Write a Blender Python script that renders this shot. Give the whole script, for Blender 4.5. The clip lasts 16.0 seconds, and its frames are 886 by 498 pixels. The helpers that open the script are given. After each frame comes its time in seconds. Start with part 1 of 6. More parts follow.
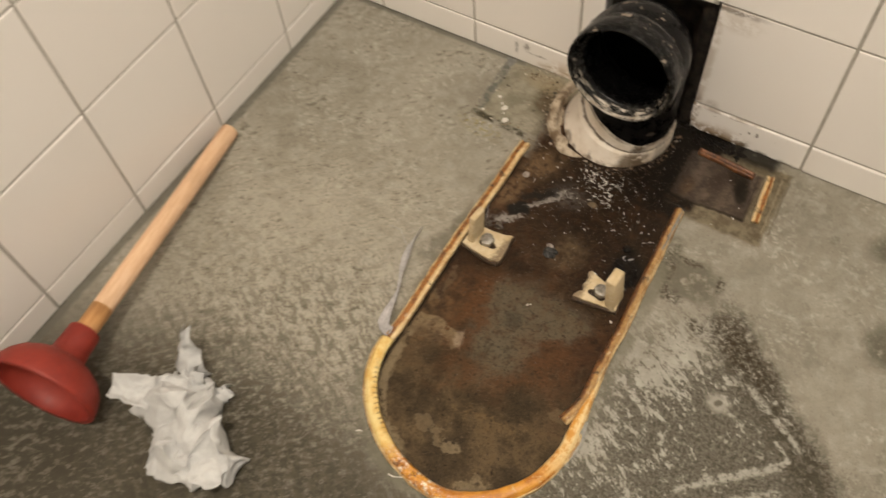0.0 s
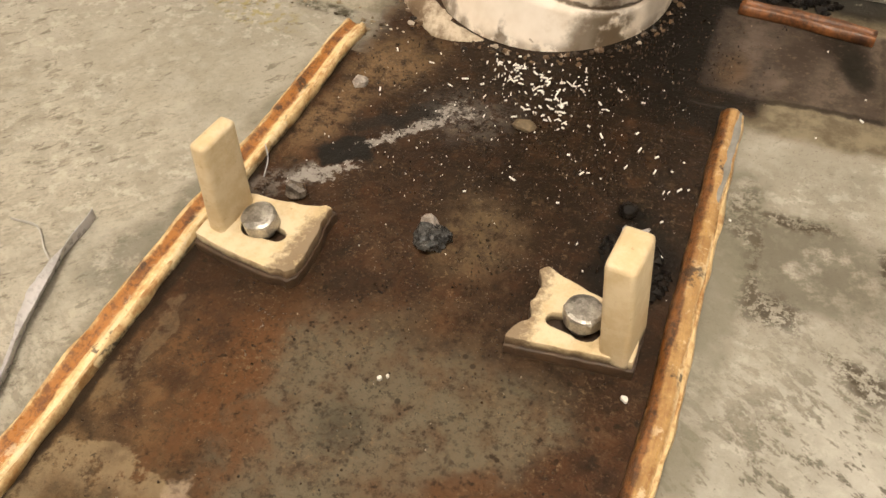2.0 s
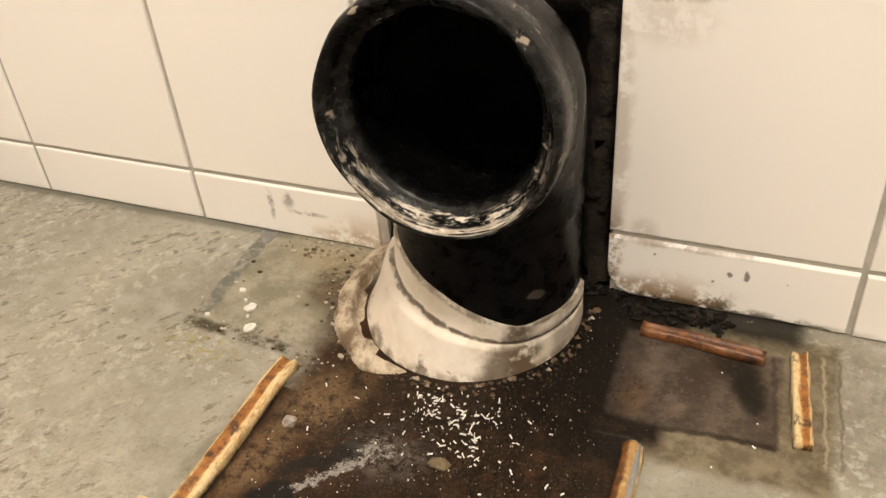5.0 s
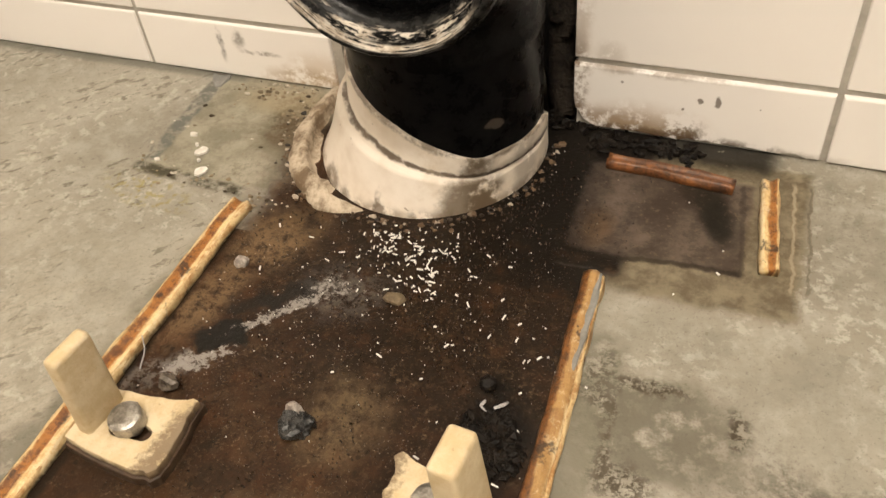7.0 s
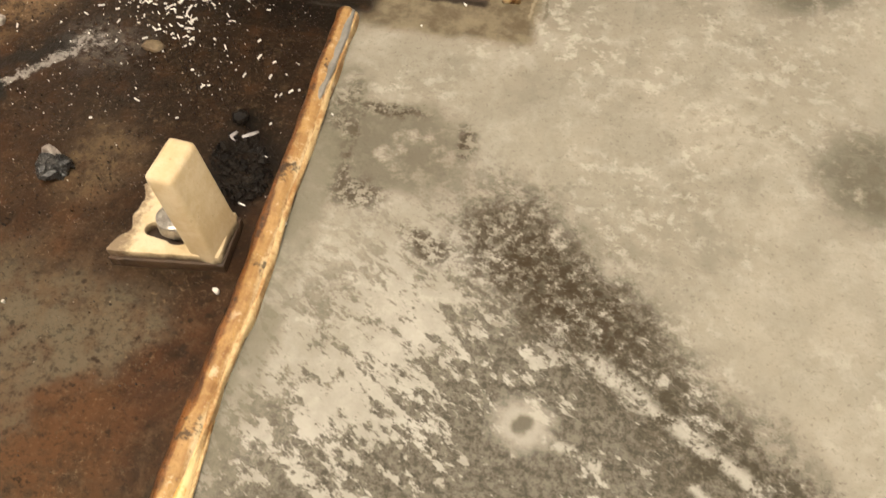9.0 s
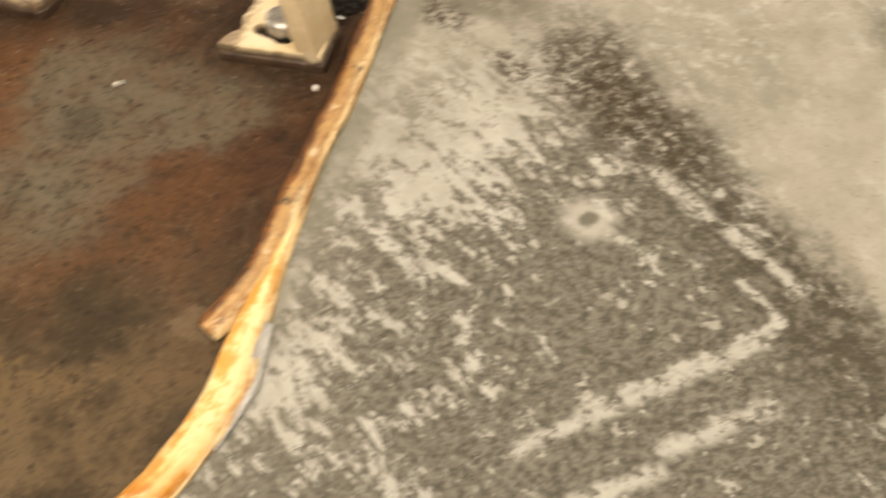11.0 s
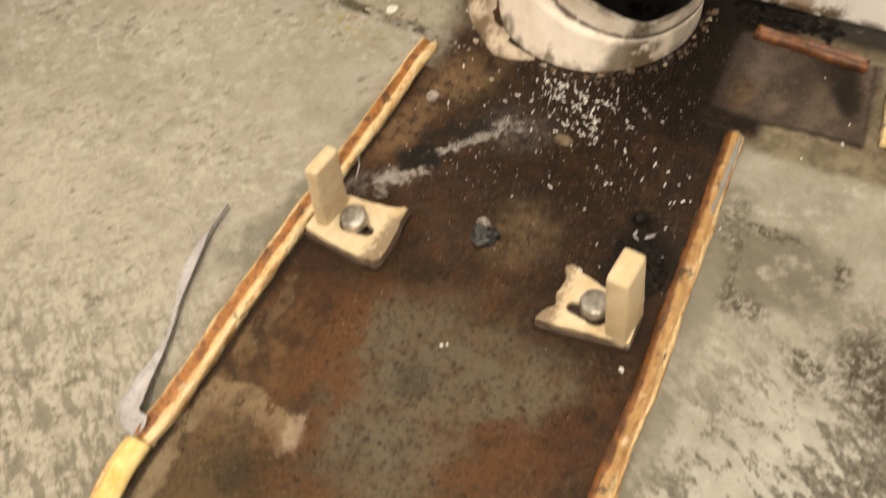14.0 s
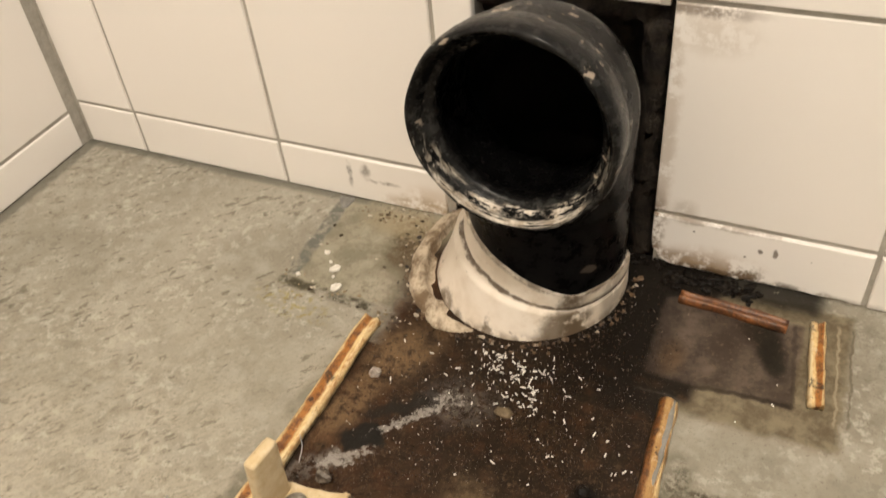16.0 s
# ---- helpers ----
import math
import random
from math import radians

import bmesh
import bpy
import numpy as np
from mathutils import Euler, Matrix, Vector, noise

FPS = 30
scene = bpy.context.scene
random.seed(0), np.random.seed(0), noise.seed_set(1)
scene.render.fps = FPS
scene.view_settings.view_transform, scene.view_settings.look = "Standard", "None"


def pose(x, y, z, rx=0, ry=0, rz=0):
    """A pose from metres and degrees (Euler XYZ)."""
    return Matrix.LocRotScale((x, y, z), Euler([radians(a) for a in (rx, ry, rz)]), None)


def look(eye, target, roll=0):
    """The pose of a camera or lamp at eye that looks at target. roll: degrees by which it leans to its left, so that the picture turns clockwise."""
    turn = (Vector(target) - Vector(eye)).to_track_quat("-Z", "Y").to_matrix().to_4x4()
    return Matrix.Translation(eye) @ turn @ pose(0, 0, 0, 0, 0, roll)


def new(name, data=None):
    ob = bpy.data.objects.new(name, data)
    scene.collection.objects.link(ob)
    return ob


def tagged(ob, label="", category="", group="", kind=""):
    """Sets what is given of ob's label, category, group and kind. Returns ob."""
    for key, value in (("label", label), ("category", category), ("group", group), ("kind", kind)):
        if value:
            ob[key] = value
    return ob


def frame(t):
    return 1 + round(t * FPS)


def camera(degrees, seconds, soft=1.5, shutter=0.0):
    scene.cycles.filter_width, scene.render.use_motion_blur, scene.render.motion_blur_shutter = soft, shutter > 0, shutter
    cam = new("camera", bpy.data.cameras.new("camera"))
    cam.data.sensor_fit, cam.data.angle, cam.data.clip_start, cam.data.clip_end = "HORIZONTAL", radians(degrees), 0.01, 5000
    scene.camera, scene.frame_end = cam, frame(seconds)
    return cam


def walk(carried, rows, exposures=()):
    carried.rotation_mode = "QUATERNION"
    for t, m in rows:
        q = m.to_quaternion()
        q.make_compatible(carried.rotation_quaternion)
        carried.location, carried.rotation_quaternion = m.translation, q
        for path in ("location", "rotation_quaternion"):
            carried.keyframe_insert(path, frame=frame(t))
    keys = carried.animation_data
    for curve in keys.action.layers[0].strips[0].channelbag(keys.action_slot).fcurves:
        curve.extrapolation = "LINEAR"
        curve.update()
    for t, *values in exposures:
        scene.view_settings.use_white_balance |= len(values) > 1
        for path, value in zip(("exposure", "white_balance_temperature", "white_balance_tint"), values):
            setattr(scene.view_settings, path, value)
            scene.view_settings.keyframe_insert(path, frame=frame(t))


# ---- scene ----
cam = camera(54.3, 16.0, 1.5, 0.45)
PATH = [
    (0, (0.675, -0.732, 0.875), (0.047, 0.099, -0.833), -6.9),
    (0.5, (0.625, -0.644, 0.795), (0.184, 0.177, -0.974), -3.1),
    (1, (0.609, -0.552, 0.538), (0.193, 0.391, -1.176), -1.8),
    (1.5, (0.578, -0.492, 0.326), (0.06, 0.651, -1.232), -1.5),
    (2, (0.577, -0.474, 0.291), (0.029, 0.69, -1.241), -3.0),
    (2.5, (0.585, -0.467, 0.277), (0.026, 0.723, -1.229), -3.1),
    (3, (0.583, -0.448, 0.31), (0.002, 0.891, -1.057), -2.5),
    (3.5, (0.588, -0.44, 0.347), (-0.035, 0.993, -0.902), -3.5),
    (3.7, (0.593, -0.436, 0.363), (-0.043, 1.032, -0.838), -4.1),
    (5.8, (0.621, -0.435, 0.355), (-0.042, 1.037, -0.825), -4.9),
    (6, (0.623, -0.434, 0.346), (-0.02, 1.008, -0.881), -4.8),
    (6.5, (0.628, -0.431, 0.333), (0.023, 0.913, -1.019), -5.7),
    (7, (0.631, -0.428, 0.326), (0.031, 0.873, -1.069), -6.5),
    (7.5, (0.635, -0.426, 0.319), (0.05, 0.85, -1.106), -6.2),
    (8, (0.652, -0.433, 0.31), (0.133, 0.769, -1.201), -5.3),
    (8.5, (0.697, -0.444, 0.312), (0.312, 0.644, -1.321), -5.3),
    (8.7, (0.709, -0.447, 0.317), (0.379, 0.614, -1.346), -4.6),
    (10.8, (0.724, -0.514, 0.31), (0.421, 0.457, -1.412), -1.5),
    (11, (0.709, -0.528, 0.315), (0.381, 0.398, -1.428), -1.6),
    (11.5, (0.672, -0.552, 0.328), (0.258, 0.277, -1.444), -3.3),
    (12, (0.64, -0.57, 0.333), (0.148, 0.209, -1.442), -5.6),
    (12.5, (0.634, -0.572, 0.333), (0.128, 0.188, -1.446), -6.4),
    (13, (0.631, -0.569, 0.338), (0.093, 0.194, -1.431), -8.6),
    (13.5, (0.618, -0.556, 0.361), (0.021, 0.291, -1.349), -8.3),
    (14, (0.602, -0.499, 0.409), (-0.02, 0.438, -1.245), -8.0),
    (14.5, (0.607, -0.487, 0.419), (-0.052, 0.555, -1.156), -8.0),
    (15, (0.613, -0.486, 0.414), (-0.062, 0.628, -1.104), -7.2),
    (15.5, (0.612, -0.475, 0.434), (-0.07, 0.753, -0.989), -6.6),
    (16, (0.613, -0.474, 0.439), (-0.087, 0.85, -0.887), -6.3),
]
walk(cam, [(t, look(eye, target, roll)) for t, eye, target, roll in PATH],
     exposures=[(0.0, -0.70), (0.5, -0.6), (1.0, -0.36), (1.5, -0.13), (2.0, 0.0), (2.5, 0.05), (3.0, -0.11), (3.5, -0.13), (6.0, -0.09), (7.5, -0.07), (8.0, 0.03), (8.5, 0.1), (11.0, 0.1), (12.0, -0.15), (13.0, -0.11), (14.5, -0.06), (15.5, -0.08), (16.0, -0.24)])

# ---------------------------------------------------------------- light
world = bpy.data.worlds.new("world")
scene.world = world
world.use_nodes = True
world.node_tree.nodes["Background"].inputs[0].default_value = (1.0, 0.95, 0.88, 1)
world.node_tree.nodes["Background"].inputs[1].default_value = 0.05


def area_lamp(name, place, target, size, watts, colour):
    data = bpy.data.lights.new(name, "AREA")
    data.shape, data.size, data.energy, data.color = "DISK", size, watts, colour
    lamp = new(name, data)
    lamp.matrix_world = look(place, target)
    return lamp


ROOM_X, ROOM_Y, ROOM_Z = 1.10, -1.40, 2.35
LAMP = (0.70, -0.98, ROOM_Z - 0.075)
area_lamp("ceiling_lamp_light", LAMP, (LAMP[0], LAMP[1], 0), 0.24, 39.0, (1.0, 0.882, 0.740))

# ---------------------------------------------------------------- material tools


class Nodes:
    """A few short calls for building a node material."""

    def __init__(self, name):
        self.mat = bpy.data.materials.new(name)
        self.mat.use_nodes = True
        self.tree = self.mat.node_tree
        self.bsdf = self.tree.nodes["Principled BSDF"]
        self.pos = self.add("ShaderNodeNewGeometry").outputs["Position"]

    def add(self, kind):
        return self.tree.nodes.new(kind)

    def put(self, socket, value):
        if isinstance(value, bpy.types.NodeSocket):
            self.tree.links.new(value, socket)
        elif isinstance(value, (tuple, list)) and len(value) == 3 and socket.type == "RGBA":
            socket.default_value = (*value, 1)
        else:
            socket.default_value = value

    def m(self, op, a, b=0.0, clamp=False):
        n = self.add("ShaderNodeMath")
        n.operation, n.use_clamp = op, clamp
        self.put(n.inputs[0], a)
        self.put(n.inputs[1], b)
        return n.outputs[0]

    def v(self, op, a, b=(0, 0, 0)):
        n = self.add("ShaderNodeVectorMath")
        n.operation = op
        self.put(n.inputs[0], a)
        self.put(n.inputs[3] if op == "SCALE" else n.inputs[1], b)
        return n.outputs["Value"] if op == "LENGTH" else n.outputs[0]

    def noise(self, scale, detail=4.0, rough=0.6, vec=None, colour=False, distortion=0.0):
        n = self.add("ShaderNodeTexNoise")
        self.put(n.inputs["Vector"], vec or self.pos)
        n.inputs["Scale"].default_value = scale
        n.inputs["Detail"].default_value = detail
        n.inputs["Roughness"].default_value = rough
        n.inputs["Distortion"].default_value = distortion
        return n.outputs["Color" if colour else "Fac"]

    def voronoi(self, scale, vec=None, feature="F1"):
        n = self.add("ShaderNodeTexVoronoi")
        n.feature = feature
        self.put(n.inputs["Vector"], vec or self.pos)
        n.inputs["Scale"].default_value = scale
        return n.outputs["Distance"]

    def ramp(self, value, a, b, lo=0.0, hi=1.0):
        """Smooth step: lo at a, hi at b."""
        n = self.add("ShaderNodeMapRange")
        n.interpolation_type = "SMOOTHSTEP"
        self.put(n.inputs["Value"], value)
        n.inputs["From Min"].default_value, n.inputs["From Max"].default_value = min(a, b), max(a, b)
        n.inputs["To Min"].default_value, n.inputs["To Max"].default_value = (lo, hi) if a < b else (hi, lo)
        return n.outputs[0]

    def place(self, loc, rot=0.0, size=(1, 1, 1), vec=None):
        """Coordinates local to a patch at loc, turned by rot degrees about z, in units of size."""
        n = self.add("ShaderNodeMapping")
        n.vector_type = "TEXTURE"
        self.put(n.inputs["Vector"], vec or self.pos)
        n.inputs["Location"].default_value = loc
        n.inputs["Rotation"].default_value = (0, 0, radians(rot))
        n.inputs["Scale"].default_value = size
        return n.outputs[0]

    def wobbled(self, amount, scale, detail=4.0):
        c = self.noise(scale, detail, 0.65, colour=True)
        c = self.v("SUBTRACT", c, (0.5, 0.5, 0.5))
        return self.v("ADD", self.pos, self.v("SCALE", c, amount * 2))

    def spot(self, x, y, rx, ry, rot=0.0, soft=0.3, vec=None, wall=False):
        """1 inside an ellipse on the floor (or, wall=True, on the back wall with y as height), falling to 0 at its edge."""
        if wall:
            q = self.place((x, 0, y), 0, (rx, 1000, ry), vec)
        else:
            q = self.place((x, y, 0), rot, (rx, ry, 1000), vec)
        return self.ramp(self.v("LENGTH", q), 1 + soft, 1 - soft)

    def line(self, x0, y0, x1, y1, width, soft=0.4, vec=None):
        dx, dy = x1 - x0, y1 - y0
        half = math.hypot(dx, dy) / 2
        q = self.place(((x0 + x1) / 2, (y0 + y1) / 2, 0), math.degrees(math.atan2(dy, dx)), (half, width / 2, 1000), vec)
        s = self.add("ShaderNodeSeparateXYZ")
        self.put(s.inputs[0], q)
        a = self.ramp(self.m("ABSOLUTE", s.outputs[0]), 1.05, 0.93)
        b = self.ramp(self.m("ABSOLUTE", s.outputs[1]), 1 + soft, 1 - soft)
        return self.m("MULTIPLY", a, b)

    def box(self, x0, x1, y0, y1, soft=0.003, vec=None):
        s = self.add("ShaderNodeSeparateXYZ")
        self.put(s.inputs[0], vec or self.pos)
        x, y = s.outputs[0], s.outputs[1]
        a = self.m("MULTIPLY", self.ramp(x, x0 - soft, x0 + soft), self.ramp(x, x1 + soft, x1 - soft))
        b = self.m("MULTIPLY", self.ramp(y, y0 - soft, y0 + soft), self.ramp(y, y1 + soft, y1 - soft))
        return self.m("MULTIPLY", a, b)

    def mix(self, fac, a, b):
        n = self.add("ShaderNodeMix")
        n.data_type = "RGBA"
        self.put(n.inputs["Factor"], fac)
        self.put(n.inputs[6], a)
        self.put(n.inputs[7], b)
        return n.outputs[2]

    def blend(self, fac, a, b):
        n = self.add("ShaderNodeMix")
        self.put(n.inputs[0], fac)
        self.put(n.inputs[2], a)
        self.put(n.inputs[3], b)
        return n.outputs[0]

    def bump(self, height, strength=0.5, distance=0.001):
        n = self.add("ShaderNodeBump")
        n.inputs["Strength"].default_value, n.inputs["Distance"].default_value = strength, distance
        self.put(n.inputs["Height"], height)
        self.put(self.bsdf.inputs["Normal"], n.outputs[0])

    def done(self, colour, rough, metal=0.0, spec=0.5):
        self.put(self.bsdf.inputs["Base Color"], colour)
        self.put(self.bsdf.inputs["Roughness"], rough)
        self.put(self.bsdf.inputs["Metallic"], metal)
        self.put(self.bsdf.inputs["Specular IOR Level"], spec)
        return self.mat


def simple(name, colour, colour2, rough, scale=60.0, metal=0.0, spec=0.5, relief=0.3, depth=0.001, lo=0.35, hi=0.65, object_space=False):
    """A two-tone mottled surface with fine relief."""
    k = Nodes(name)
    vec = k.add("ShaderNodeTexCoord").outputs["Object"] if object_space else None
    big = k.noise(scale, 5, 0.65, vec)
    fine = k.noise(scale * 7, 3, 0.6, vec)
    fac = k.ramp(k.m("ADD", k.m("MULTIPLY", big, 0.75), k.m("MULTIPLY", fine, 0.25)), lo, hi)
    k.bump(k.m("ADD", big, k.m("MULTIPLY", fine, 0.5)), relief, depth)
    return k.done(k.mix(fac, colour, colour2), k.ramp(fine, 0.2, 0.8, rough - 0.08, rough + 0.08), metal, spec)


# ---------------------------------------------------------------- floor materials
def paint(k, c, mask, amount, tone):
    """Lays a stain of one tone over a colour."""
    return k.mix(k.m("MULTIPLY", mask, amount), c, tone)


def bare(k):
    """Bare concrete: grey-green with cloudy pale scum, and small dark pits drawn out in slanting rows."""
    k.near = k.wobbled(0.004, 90, 5)
    k.mott = k.noise(38, 6, 0.7)
    c = k.mix(k.ramp(k.noise(7, 4, 0.6), 0.35, 0.68), (0.236, 0.216, 0.171), (0.335, 0.310, 0.255))
    c = paint(k, c, k.ramp(k.mott, 0.44, 0.68), 0.6, (0.390, 0.367, 0.312))
    scum = k.m("MULTIPLY", k.ramp(k.noise(115, 6, 0.72), 0.51, 0.59), k.ramp(k.noise(13, 4, 0.65), 0.40, 0.60))
    c = paint(k, c, scum, 0.65, (0.460, 0.435, 0.372))
    cloud = k.m("MULTIPLY", k.ramp(k.noise(64, 6, 0.75), 0.53, 0.61), k.ramp(k.noise(10, 3, 0.6, k.v("ADD", k.pos, (3, 5, 0))), 0.46, 0.62))
    c = paint(k, c, cloud, 0.42, (0.145, 0.130, 0.095))
    slant = k.place((0, 0, 0), 47, (1, 0.44, 1))
    pit = k.noise(74, 6, 0.72, slant, False, 0.35)
    pit = k.m("ADD", pit, k.m("MULTIPLY", k.m("SUBTRACT", k.noise(14, 4, 0.6), 0.5), 0.42))
    c = paint(k, c, k.m("MULTIPLY", k.ramp(k.noise(230, 5, 0.78, slant), 0.585, 0.66), k.ramp(k.noise(9, 4, 0.6), 0.38, 0.60)), 0.5, (0.115, 0.102, 0.074))
    pits = k.m("MULTIPLY", k.ramp(pit, 0.588, 0.632), k.spot(0.14, -0.25, 0.36, 0.36, 0, 0.6))
    c = paint(k, c, pits, 0.60, (0.082, 0.070, 0.048))
    return paint(k, c, k.ramp(k.noise(420, 5, 0.82), 0.565, 0.66), 0.55, (0.105, 0.094, 0.066))


def finish(k, c, rough, relief=0.0021, spec=0.10):
    height = k.m("ADD", k.m("MULTIPLY", k.noise(38, 6, 0.7), 0.5), k.m("MULTIPLY", k.noise(420, 4, 0.7), 0.22))
    height = k.m("ADD", height, k.m("MULTIPLY", k.noise(90, 4, 0.65), 0.35))
    k.bump(height, 0.8, relief)
    return k.done(c, rough, 0.0, spec)


def open_floor():
    k = Nodes("bare_concrete")
    c = bare(k)
    wide = k.wobbled(0.014, 28, 5)
    # creamier concrete one side, greyer the other; the light's fall-off is painted in too
    c = paint(k, c, k.m("MULTIPLY", k.spot(0.24, -0.40, 0.20, 0.20, 0, 0.8, wide), k.m("MULTIPLY", k.ramp(k.noise(48, 6, 0.75), 0.36, 0.58), k.ramp(k.noise(150, 7, 0.82, k.place((0, 0, 0), 47, (1, 0.5, 1))), 0.58, 0.48))), 0.6, (0.455, 0.415, 0.335))
    c = paint(k, c, k.m("MULTIPLY", k.spot(0.76, -0.19, 0.15, 0.18, 0, 0.7, wide), k.ramp(k.noise(40, 6, 0.75), 0.60, 0.40)), 0.3, (0.165, 0.158, 0.126))
    # darkened zone where the paper lies
    darkened = k.m("MULTIPLY", k.spot(0.25, -0.745, 0.36, 0.215, 8, 0.30, wide), k.ramp(k.mott, 0.74, 0.58, 0.55, 1))
    c = paint(k, c, darkened, 0.94, (0.047, 0.040, 0.027))
    crust = k.m("MULTIPLY", darkened, k.ramp(k.m("ADD", k.noise(80, 7, 0.78, k.place((0, 0, 0), 40, (1, 0.6, 1))), k.m("MULTIPLY", k.noise(16, 4), 0.25)), 0.645, 0.705))
    c = paint(k, c, crust, 0.45, (0.260, 0.242, 0.196))
    # worn, flaking side: pale skin broken up over darker ground, thinning out towards a slanting grimy edge
    slant = k.place((0.2, 0.1, 0), -30, (1, 0.50, 1))
    flakes = k.m("ADD", k.m("MULTIPLY", k.noise(62, 6, 0.66, slant), 0.62), k.m("MULTIPLY", k.noise(190, 6, 0.74, slant), 0.38))
    drift = k.m("MULTIPLY", k.m("SUBTRACT", k.noise(15, 4, 0.6), 0.5), 0.30)
    way = k.add("ShaderNodeSeparateXYZ")
    k.put(way.inputs[0], wide)
    off = k.m("ADD", k.m("MULTIPLY", way.outputs[0], 0.669), k.m("MULTIPLY", way.outputs[1], 0.743))
    this_side = k.ramp(off, 0.308, 0.286)
    worn = k.m("MAXIMUM", k.spot(0.73, -0.39, 0.150, 0.150, 25, 0.45, wide), k.spot(0.70, -0.53, 0.19, 0.14, 20, 0.5, wide))
    worn = k.m("MAXIMUM", worn, k.spot(0.835, -0.43, 0.075, 0.085, 0, 0.45, wide))
    worn = k.m("MULTIPLY", worn, this_side)
    hollow = k.m("MAXIMUM", k.spot(0.757, -0.392, 0.105, 0.085, 20, 0.8), k.m("MULTIPLY", k.spot(0.72, -0.53, 0.13, 0.08, 10, 0.8), 0.7))
    skin = k.m("ADD", k.m("ADD", flakes, drift), k.m("ADD", k.m("MULTIPLY", hollow, -0.110), k.m("MULTIPLY", k.spot(0.645, -0.33, 0.085, 0.13, 0, 0.9), 0.030)))
    ground = k.mix(k.ramp(k.noise(260, 6, 0.85), 0.40, 0.60), (0.052, 0.047, 0.035), (0.165, 0.151, 0.120))
    flaked = k.mix(k.ramp(skin, 0.482, 0.535), ground, k.mix(k.ramp(k.mott, 0.35, 0.65), (0.330, 0.315, 0.270), (0.425, 0.410, 0.365)))
    dots = k.m("MULTIPLY", k.ramp(k.noise(120, 4, 0.65), 0.60, 0.635), k.ramp(k.noise(20, 3), 0.42, 0.58))
    flaked = paint(k, flaked, dots, 0.75, (0.390, 0.372, 0.322))
    c = paint(k, c, worn, 0.93, flaked)
    c = paint(k, c, k.m("MULTIPLY", k.spot(0.23, -0.46, 0.19, 0.15, 0, 0.7, wide), k.ramp(k.noise(82, 7, 0.76, k.place((0, 0, 0), 47, (1, 0.6, 1))), 0.50, 0.57)), 0.55, (0.41, 0.38, 0.315))
    c = paint(k, c, k.m("MULTIPLY", k.spot(0.21, -0.42, 0.22, 0.20, 0, 0.7, wide), k.ramp(k.noise(70, 7, 0.78, k.place((4, 2, 0), 47, (1, 0.5, 1))), 0.56, 0.62)), 0.65, (0.085, 0.074, 0.052))
    band = k.m("MULTIPLY", k.m("MULTIPLY", k.ramp(off, 0.246, 0.272), k.ramp(off, 0.312, 0.290)), k.spot(0.750, -0.305, 0.125, 0.115, 0, 0.4))
    c = paint(k, c, k.m("MULTIPLY", band, k.ramp(k.noise(105, 7, 0.8), 0.42, 0.56)), 0.86, (0.054, 0.045, 0.029))
    speck = k.ramp(k.noise(190, 6, 0.78), 0.45, 0.54)
    c = paint(k, c, k.m("MULTIPLY", k.spot(0.620, -0.205, 0.036, 0.028, -8, 0.35, wide), k.ramp(k.noise(60, 5, 0.7), 0.34, 0.52)), 0.8, (0.125, 0.112, 0.082))
    for x, y, rx, ry, rot in ((0.685, -0.248, 0.024, 0.026, 35), (0.72, -0.275, 0.03, 0.02, -40), (0.590, -0.187, 0.007, 0.024, 4), (0.610, -0.181, 0.018, 0.005, -6),
                              (0.653, -0.194, 0.006, 0.010, 5), (0.611, -0.236, 0.014, 0.010, -20), (0.597, -0.216, 0.004, 0.018, 8), (0.648, -0.258, 0.016, 0.007, -30)):
        c = paint(k, c, k.m("MULTIPLY", k.spot(x, y, rx, ry, rot, 0.55, wide), speck), 0.85, (0.044, 0.031, 0.017))
    for x, y, rx, ry in ((0.812, -0.055, 0.034, 0.022), (0.836, -0.180, 0.024, 0.026)):
        c = paint(k, c, k.m("MULTIPLY", k.spot(x, y, rx, ry, 30, 0.45, wide), k.ramp(k.noise(60, 5, 0.7), 0.30, 0.50)), 0.75, (0.090, 0.083, 0.058))
    # scraped pale lines and the drilled ring
    crumbly = k.wobbled(0.006, 120, 6)
    broken = k.ramp(k.noise(120, 6, 0.8), 0.42, 0.52)
    for x0, y0, x1, y1, w in ((0.724, -0.294, 0.796, -0.336, 0.006), (0.700, -0.435, 0.788, -0.358, 0.006), (0.752, -0.419, 0.792, -0.386, 0.007),
                              (0.720, -0.412, 0.790, -0.351, 0.003), (0.713, -0.331, 0.737, -0.338, 0.004), (0.726, -0.446, 0.756, -0.424, 0.007), (0.770, -0.338, 0.790, -0.354, 0.004)):
        c = paint(k, c, k.m("MULTIPLY", k.line(x0, y0, x1, y1, w, 0.8, crumbly), broken), 0.85, (0.40, 0.385, 0.335))
    c = paint(k, c, k.spot(0.704, -0.328, 0.011, 0.010, 0, 0.5, crumbly), 0.8, (0.38, 0.36, 0.31))
    c = paint(k, c, k.spot(0.7045, -0.328, 0.004, 0.004, 0, 0.4, k.near), 0.8, (0.09, 0.08, 0.056))
    fleck = k.m("MULTIPLY", k.spot(0.36, -0.58, 0.28, 0.22, 0, 0.4), k.ramp(flakes, 0.52, 0.46))
    c = paint(k, c, fleck, 0.6, (0.095, 0.083, 0.058))
